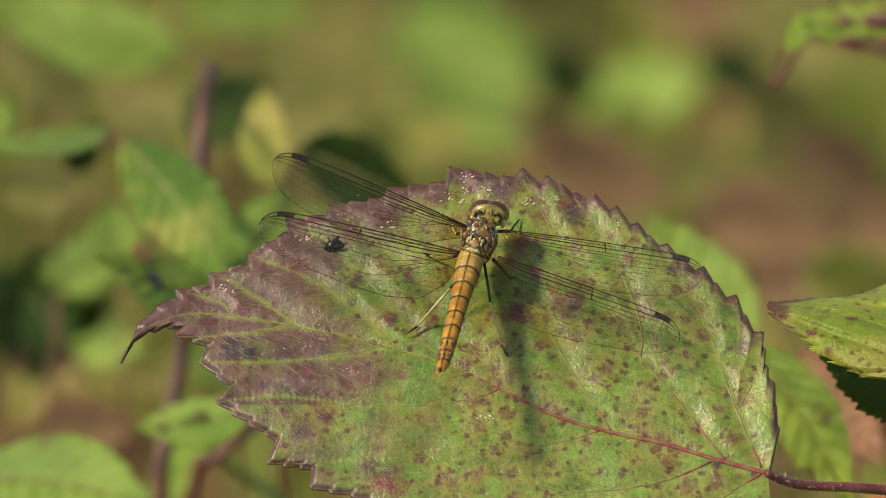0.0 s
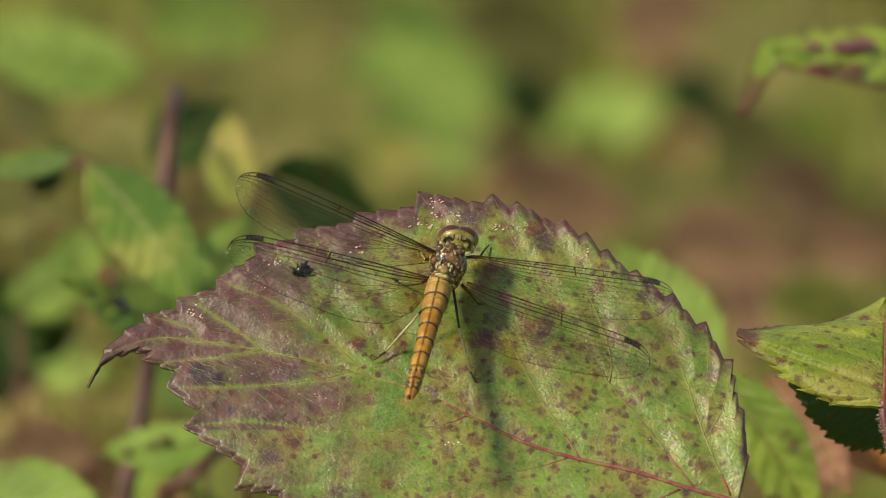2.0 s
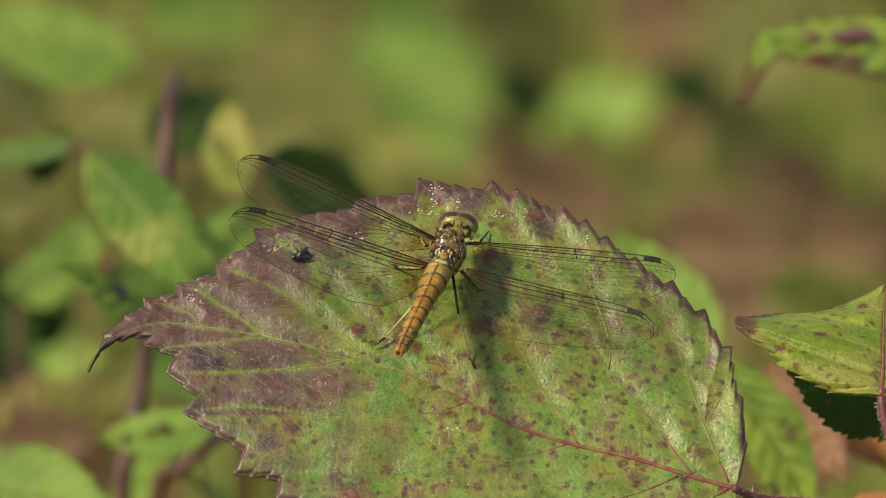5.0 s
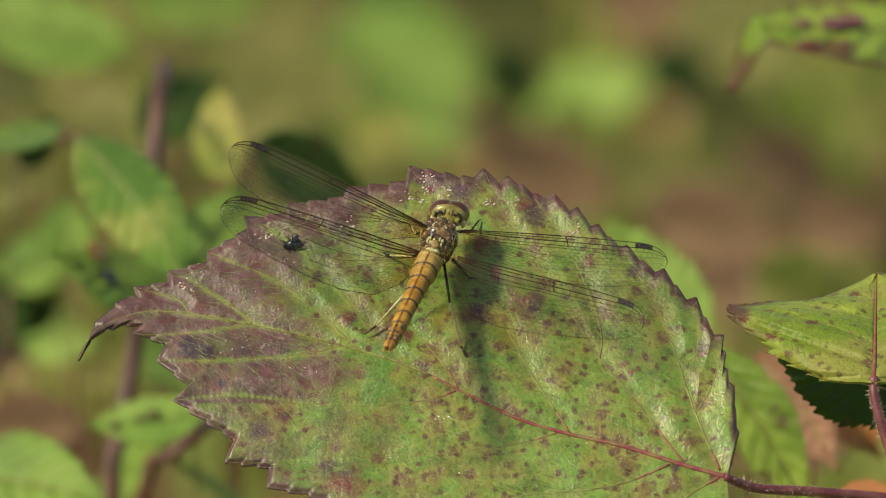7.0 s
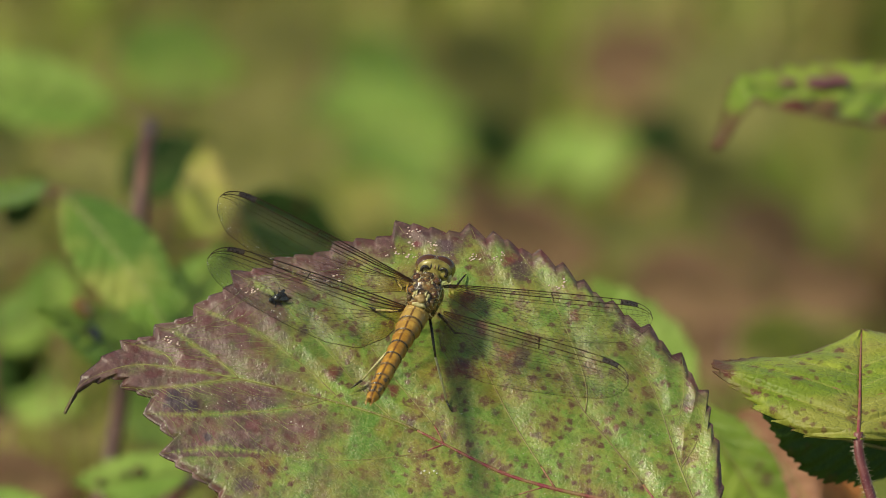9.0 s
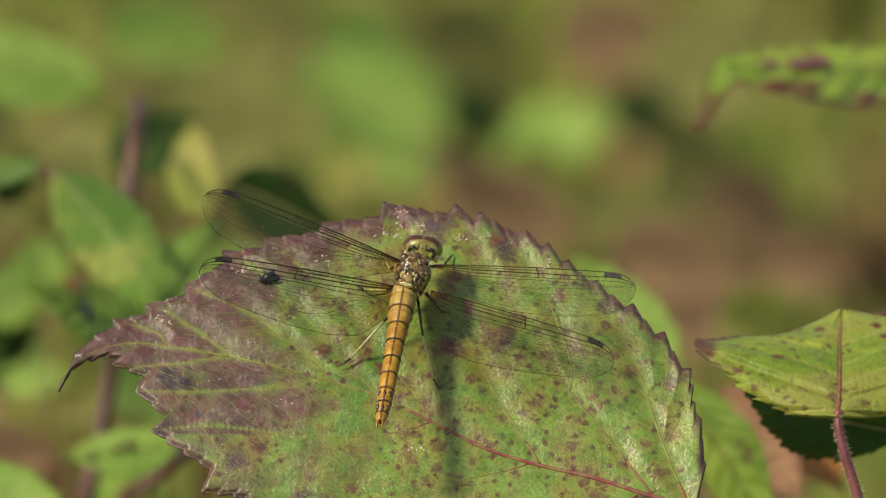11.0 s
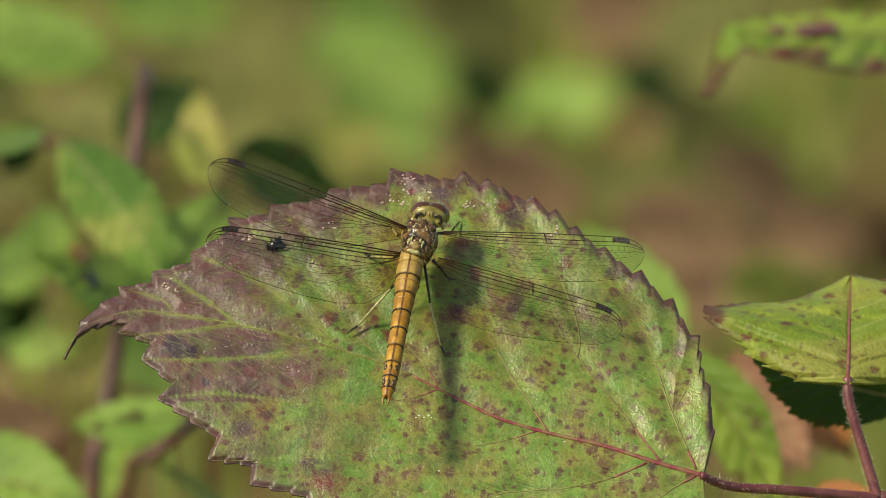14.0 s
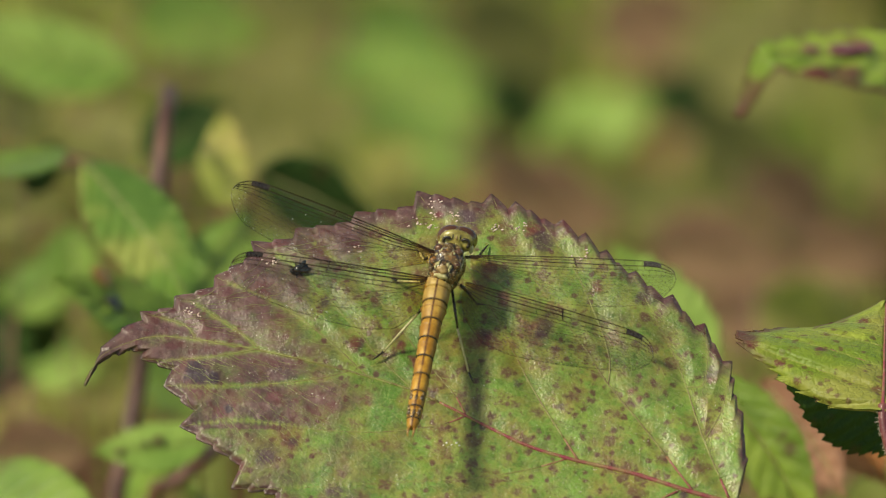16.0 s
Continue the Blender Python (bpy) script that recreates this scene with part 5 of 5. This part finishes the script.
leg([over_leaf(4.06, -2.03, 5.0), over_leaf(5.12, -3.09, 4.0), over_leaf(6.32, -4.59, 1.6), on_leaf(7.60, -4.67)], (0.24, 0.17), False)
leg([over_leaf(4.67, 1.58, 4.5), over_leaf(6.47, 1.58, 3.6), over_leaf(7.07, 2.48, 1.6), on_leaf(7.83, 3.31)], (0.22, 0.16), False)
leg([over_leaf(1.20, 1.96, 4.5), over_leaf(-0.75, 1.28, 3.6), over_leaf(-1.35, 2.18, 1.6), on_leaf(-1.96, 2.78)], (0.22, 0.16), True)


# ---- small things on the leaf ----
def small_fly():
    c = Vector(on_leaf(-17.46, -0.15, 1.45 - 1.0))
    fly = thing("small_fly", c, "tiny black fly sitting on the leaf", "fly", axes=Matrix.Rotation(0.5, 4, "Z") @ Matrix.Scale(0.75, 4))
    part("body", *blob((0, 0, 0), ((0.95, 0.1, 0), (-0.1, 0.78, 0), (0, 0, 0.75)), 10, 14), BLACK, fly)
    part("head", *blob((-1.1, 0.25, 0.05), ((0.42, 0, 0), (0, 0.52, 0), (0, 0, 0.5)), 8, 12), BLACK, fly)
    part("abdomen", *blob((1.0, -0.2, -0.05), ((0.85, -0.1, 0), (0.1, 0.62, 0), (0, 0, 0.55)), 8, 12), BLACK, fly)
    r = random.Random(6)
    for k in (-1, 1):
        part("wing", *blob((0.95, 0.52 * k - 0.1, 0.6), ((1.05, 0.34 * k, 0), (-0.1, 0.38, 0), (0, 0, 0.03)), 6, 12), BLACK, fly)
        for a in (-0.7, 0.05, 0.7):
            part("leg", *tube([(a * 0.8, 0.5 * k, -0.2), (a * 1.4, 1.2 * k, 0.25), (a * 2.0, 1.6 * k, -0.9)], [0.1, 0.08, 0.04], 5), BLACK, fly)
    bits = []
    for _ in range(60):
        o = Vector((r.uniform(-1, 1), r.uniform(-1, 1), r.uniform(0, 1))).normalized()
        q = Vector((o.x * 0.95, o.y * 0.75, o.z * 0.7))
        bits.append(tube([q, q + o * r.uniform(0.25, 0.5)], [0.035, 0.012], 3, False))
    part("bristle", *merged(*bits), BLACK, fly, "short black bristles")


small_fly()


def crumb(a, b, size, seed):
    r = random.Random(seed)
    ob = thing("crumb", on_leaf(a, b, 1.05), "tiny chalky white crumb on the leaf", "crumb", "white crumbs on the leaf")
    part("grain", *blob((0, 0, 0), ((size, 0.1 * size, 0), (0, size * 0.75, 0), (0, 0, size * 0.5)), 7, 9, lambda d: 1 + 0.55 * noise.noise((d.x * 2 + seed, d.y * 2, d.z * 2))), WHITE, ob)


for k, (a, b, size) in enumerate(((1.96, -23.25, 0.11), (2.41, -22.95, 0.15), (3.09, -23.18, 0.12), (3.69, -22.95, 0.18), (4.06, -23.25, 0.11), (5.12, -30.33, 0.14))):
    crumb(a, b, size, k)


PALE = plain_material("pale_pink_grain", (0.52, 0.36, 0.32), (0.72, 0.58, 0.52), 2500, 0.6, 0.00005, 0.4)


def grain_patch(a, b, count, seed):
    """A little patch of pale grains stuck to the leaf."""
    r = random.Random(seed)
    spots = [(a + r.gauss(0, 0.55), b + r.gauss(0, 0.42)) for _ in range(count)]
    z, _ = hero_z(np.array(spots))
    ob = thing("grain_patch", (a, b, float(z.mean())), "patch of pale pinkish grains stuck on the leaf", "grains", "patches of grains on the leaf")
    for (x, y), h in zip(spots, z.tolist()):
        size = r.uniform(0.08, 0.20)
        v, f = blob((x - a, y - b, h - float(z.mean()) + 0.03), ((size, 0.3 * size, 0), (-0.2 * size, size * 0.7, 0), (0, 0, size * 0.35)), 6, 8, lambda d: 1 + 0.6 * noise.noise((d.x * 2 + x * 9, d.y * 2 + y * 9, d.z * 2)))
        part("grain", v, f, PALE, ob)


for k, (a, b, count) in enumerate(((-21.2, 0.9, 11), (-31.9, -5.6, 9), (-30.6, -6.4, 5), (0.8, 8.9, 10), (0.6, 7.2, 8), (3.1, 7.0, 10), (-1.8, 6.2, 9), (0.5, 5.5, 7), (8.6, 5.5, 11), (12.1, 5.7, 8), (20.4, 1.7, 8), (-10.0, 2.4, 6))):
    grain_patch(a, b, count, 40 + k)


# ---- what moves ----
def motions():
    x, y, z = -0.00140, -0.00320, 0.00920
    walk(abdomen, [
        (0, pose(x, y, z, 12.14, -50.00, -105.23)),
        (0.5, pose(x, y, z, 12.15, -49.43, -105.25)),
        (1, pose(x, y, z, 12.10, -49.92, -105.17)),
        (1.5, pose(x, y, z, 11.90, -49.47, -104.92)),
        (2, pose(x, y, z, 11.81, -49.35, -104.80)),
        (2.5, pose(x, y, z, 12.05, -49.87, -105.11)),
        (3, pose(x, y, z, 13.41, -57.67, -106.80)),
        (3.5, pose(x, y, z, 20.21, -65.18, -114.71)),
        (5.8, pose(x, y, z, 20.45, -56.32, -115.62)),
        (6, pose(x, y, z, 20.23, -56.25, -115.35)),
        (6.5, pose(x, y, z, 20.77, -56.54, -115.99)),
        (7, pose(x, y, z, 20.28, -56.25, -115.41)),
        (7.5, pose(x, y, z, 22.93, -57.69, -118.57)),
        (8, pose(x, y, z, 23.03, -57.60, -118.71)),
        (8.5, pose(x, y, z, 20.52, -56.09, -115.72)),
        (9, pose(x, y, z, 21.96, -56.43, -117.49)),
        (11.3, pose(x, y, z, 8.13, -40.31, -99.58)),
        (11.5, pose(x, y, z, 8.21, -40.14, -99.68)),
        (12, pose(x, y, z, 8.62, -39.29, -100.23)),
        (12.5, pose(x, y, z, 8.47, -38.74, -100.00)),
        (13, pose(x, y, z, 8.24, -38.33, -99.64)),
        (13.5, pose(x, y, z, 8.31, -37.92, -99.73)),
        (14, pose(x, y, z, 8.48, -37.33, -99.94)),
        (14.5, pose(x, y, z, 8.24, -36.50, -99.56)),
        (15, pose(x, y, z, 8.39, -36.57, -99.78)),
        (15.5, pose(x, y, z, 8.13, -36.07, -99.38)),
        (16, pose(x, y, z, 8.77, -35.13, -100.27)),
    ])
    x, y, z = -0.00192, 0.00120, 0.00920
    walk(WINGS["left_fore"], [
        (0, pose(x, y, z, -167.19, -13.21, 156.93)),
        (0.5, pose(x, y, z, -167.14, -10.17, 156.63)),
        (1, pose(x, y, z, -167.11, -5.81, 156.42)),
        (1.5, pose(x, y, z, -167.10, -4.50, 156.22)),
        (2, pose(x, y, z, -167.10, -0.74, 156.01)),
        (2.5, pose(x, y, z, -167.10, -0.76, 156.37)),
        (3, pose(x, y, z, -167.10, -0.77, 156.29)),
        (3.5, pose(x, y, z, -167.09, -0.77, 155.71)),
        (5.8, pose(x, y, z, -167.08, -0.71, 154.52)),
        (6, pose(x, y, z, -167.08, -0.70, 154.37)),
        (6.5, pose(x, y, z, -167.08, -0.71, 154.56)),
        (7, pose(x, y, z, -167.08, -0.69, 154.49)),
        (7.5, pose(x, y, z, -167.07, -0.70, 153.67)),
        (8, pose(x, y, z, -167.06, -0.68, 153.24)),
        (8.5, pose(x, y, z, -167.04, -0.71, 152.22)),
        (9, pose(x, y, z, -167.06, -0.73, 153.08)),
        (9.2, pose(x, y, z, -167.06, -0.74, 153.15)),
        (11.3, pose(x, y, z, -167.14, -0.61, 159.15)),
        (11.5, pose(x, y, z, -167.15, -0.65, 159.31)),
        (12, pose(x, y, z, -167.14, -0.71, 159.02)),
        (12.5, pose(x, y, z, -167.14, -0.69, 159.17)),
        (13, pose(x, y, z, -167.14, -0.61, 158.97)),
        (13.5, pose(x, y, z, -167.14, -0.64, 159.10)),
        (14, pose(x, y, z, -167.14, -0.64, 159.19)),
        (14.5, pose(x, y, z, -167.14, -0.61, 158.99)),
        (15, pose(x, y, z, -167.14, -0.66, 159.25)),
        (15.5, pose(x, y, z, -167.14, -0.62, 159.18)),
        (16, pose(x, y, z, -167.14, -0.65, 159.15)),
    ])
    x, y, z = 0.00289, 0.00060, 0.00920
    walk(WINGS["right_fore"], [
        (0, pose(x, y, z, -26.50, -5.26, -8.16)),
        (0.5, pose(x, y, z, -26.41, -4.96, -7.68)),
        (1, pose(x, y, z, -26.37, -5.07, -7.51)),
        (1.5, pose(x, y, z, -26.32, -4.78, -7.22)),
        (2, pose(x, y, z, -26.29, -4.90, -7.04)),
        (2.5, pose(x, y, z, -26.26, -4.22, -6.85)),
        (3, pose(x, y, z, -26.11, -2.89, -5.79)),
        (3.5, pose(x, y, z, -26.09, -0.39, -4.81)),
        (5.8, pose(x, y, z, -26.08, -0.46, -4.15)),
        (6, pose(x, y, z, -26.07, -0.46, -4.15)),
        (6.5, pose(x, y, z, -26.06, -0.45, -3.94)),
        (7, pose(x, y, z, -26.05, -0.46, -3.81)),
        (7.5, pose(x, y, z, -26.07, -0.46, -4.07)),
        (8, pose(x, y, z, -26.04, -0.45, -3.74)),
        (8.5, pose(x, y, z, -26.04, -0.49, -3.76)),
        (9, pose(x, y, z, -26.09, -0.47, -4.37)),
        (9.2, pose(x, y, z, -26.09, -0.44, -4.38)),
        (11.3, pose(x, y, z, -24.96, -8.27, -1.73)),
        (11.5, pose(x, y, z, -24.97, -8.27, -1.80)),
        (12, pose(x, y, z, -25.01, -7.50, -1.60)),
        (12.5, pose(x, y, z, -25.03, -7.27, -1.58)),
        (13, pose(x, y, z, -25.00, -7.43, -1.52)),
        (13.5, pose(x, y, z, -24.98, -7.05, -1.26)),
        (14, pose(x, y, z, -24.99, -7.02, -1.31)),
        (14.5, pose(x, y, z, -24.99, -6.92, -1.23)),
        (15, pose(x, y, z, -25.09, -6.29, -1.38)),
        (15.5, pose(x, y, z, -25.02, -6.72, -1.29)),
        (16, pose(x, y, z, -25.08, -6.37, -1.35)),
    ])
    x, y, z = -0.00268, -0.00225, 0.00960
    walk(WINGS["left_hind"], [
        (0, pose(x, y, z, -156.50, -2.01, 167.33)),
        (0.5, pose(x, y, z, -156.50, -0.81, 167.36)),
        (1, pose(x, y, z, -156.49, -0.78, 166.94)),
        (1.5, pose(x, y, z, -156.49, -1.32, 167.01)),
        (2, pose(x, y, z, -156.49, -3.30, 166.92)),
        (2.5, pose(x, y, z, -156.49, -0.74, 166.93)),
        (3, pose(x, y, z, -156.45, -0.75, 164.54)),
        (3.5, pose(x, y, z, -156.40, -0.76, 161.83)),
        (5.8, pose(x, y, z, -156.43, -0.68, 163.07)),
        (6, pose(x, y, z, -156.43, -0.68, 162.92)),
        (6.5, pose(x, y, z, -156.43, -0.69, 163.14)),
        (7, pose(x, y, z, -156.43, -0.67, 163.01)),
        (7.5, pose(x, y, z, -156.41, -0.69, 161.89)),
        (8, pose(x, y, z, -156.41, -0.67, 161.87)),
        (8.5, pose(x, y, z, -156.40, -0.65, 161.55)),
        (9, pose(x, y, z, -156.41, -0.68, 161.98)),
        (9.2, pose(x, y, z, -156.41, -0.71, 161.89)),
        (11.3, pose(x, y, z, -157.03, -11.67, 171.86)),
        (11.5, pose(x, y, z, -157.00, -10.80, 171.85)),
        (12, pose(x, y, z, -157.11, -13.21, 171.94)),
        (12.5, pose(x, y, z, -157.09, -12.49, 172.06)),
        (13, pose(x, y, z, -157.06, -11.88, 171.97)),
        (13.5, pose(x, y, z, -157.07, -11.98, 172.09)),
        (14, pose(x, y, z, -157.07, -11.95, 172.10)),
        (14.5, pose(x, y, z, -157.11, -12.68, 172.16)),
        (15, pose(x, y, z, -157.14, -12.78, 172.35)),
        (15.5, pose(x, y, z, -157.06, -11.51, 172.10)),
        (16, pose(x, y, z, -157.15, -12.78, 172.44)),
    ])
    x, y, z = 0.00221, -0.00293, 0.00960
    walk(WINGS["right_hind"], [
        (0, pose(x, y, z, -27.00, -3.39, -19.52)),
        (0.5, pose(x, y, z, -26.99, -2.38, -19.50)),
        (1, pose(x, y, z, -26.98, -4.03, -19.16)),
        (1.5, pose(x, y, z, -26.98, -3.27, -19.14)),
        (2, pose(x, y, z, -26.96, -3.62, -18.95)),
        (2.5, pose(x, y, z, -26.95, -2.54, -18.73)),
        (3, pose(x, y, z, -26.56, -6.21, -15.21)),
        (3.5, pose(x, y, z, -25.95, -8.59, -12.09)),
        (5.8, pose(x, y, z, -26.20, -9.35, -14.14)),
        (6, pose(x, y, z, -26.26, -8.99, -14.34)),
        (6.5, pose(x, y, z, -26.21, -9.25, -14.16)),
        (7, pose(x, y, z, -26.18, -9.40, -14.05)),
        (7.5, pose(x, y, z, -26.18, -9.26, -13.95)),
        (8, pose(x, y, z, -26.13, -9.82, -13.92)),
        (8.5, pose(x, y, z, -26.33, -8.98, -14.84)),
        (9, pose(x, y, z, -26.47, -8.23, -15.47)),
        (9.2, pose(x, y, z, -26.44, -9.35, -15.67)),
        (11.3, pose(x, y, z, -26.72, -4.12, -15.76)),
        (11.5, pose(x, y, z, -26.72, -4.27, -15.82)),
        (12, pose(x, y, z, -26.73, -3.61, -15.56)),
        (12.5, pose(x, y, z, -26.72, -3.91, -15.63)),
        (13, pose(x, y, z, -26.70, -4.41, -15.65)),
        (13.5, pose(x, y, z, -26.76, -3.15, -15.61)),
        (14, pose(x, y, z, -26.74, -3.37, -15.50)),
        (14.5, pose(x, y, z, -26.72, -4.04, -15.64)),
        (15, pose(x, y, z, -26.81, -2.27, -15.68)),
        (15.5, pose(x, y, z, -26.82, -2.15, -15.75)),
        (16, pose(x, y, z, -26.80, -2.41, -15.66)),
    ])


motions()
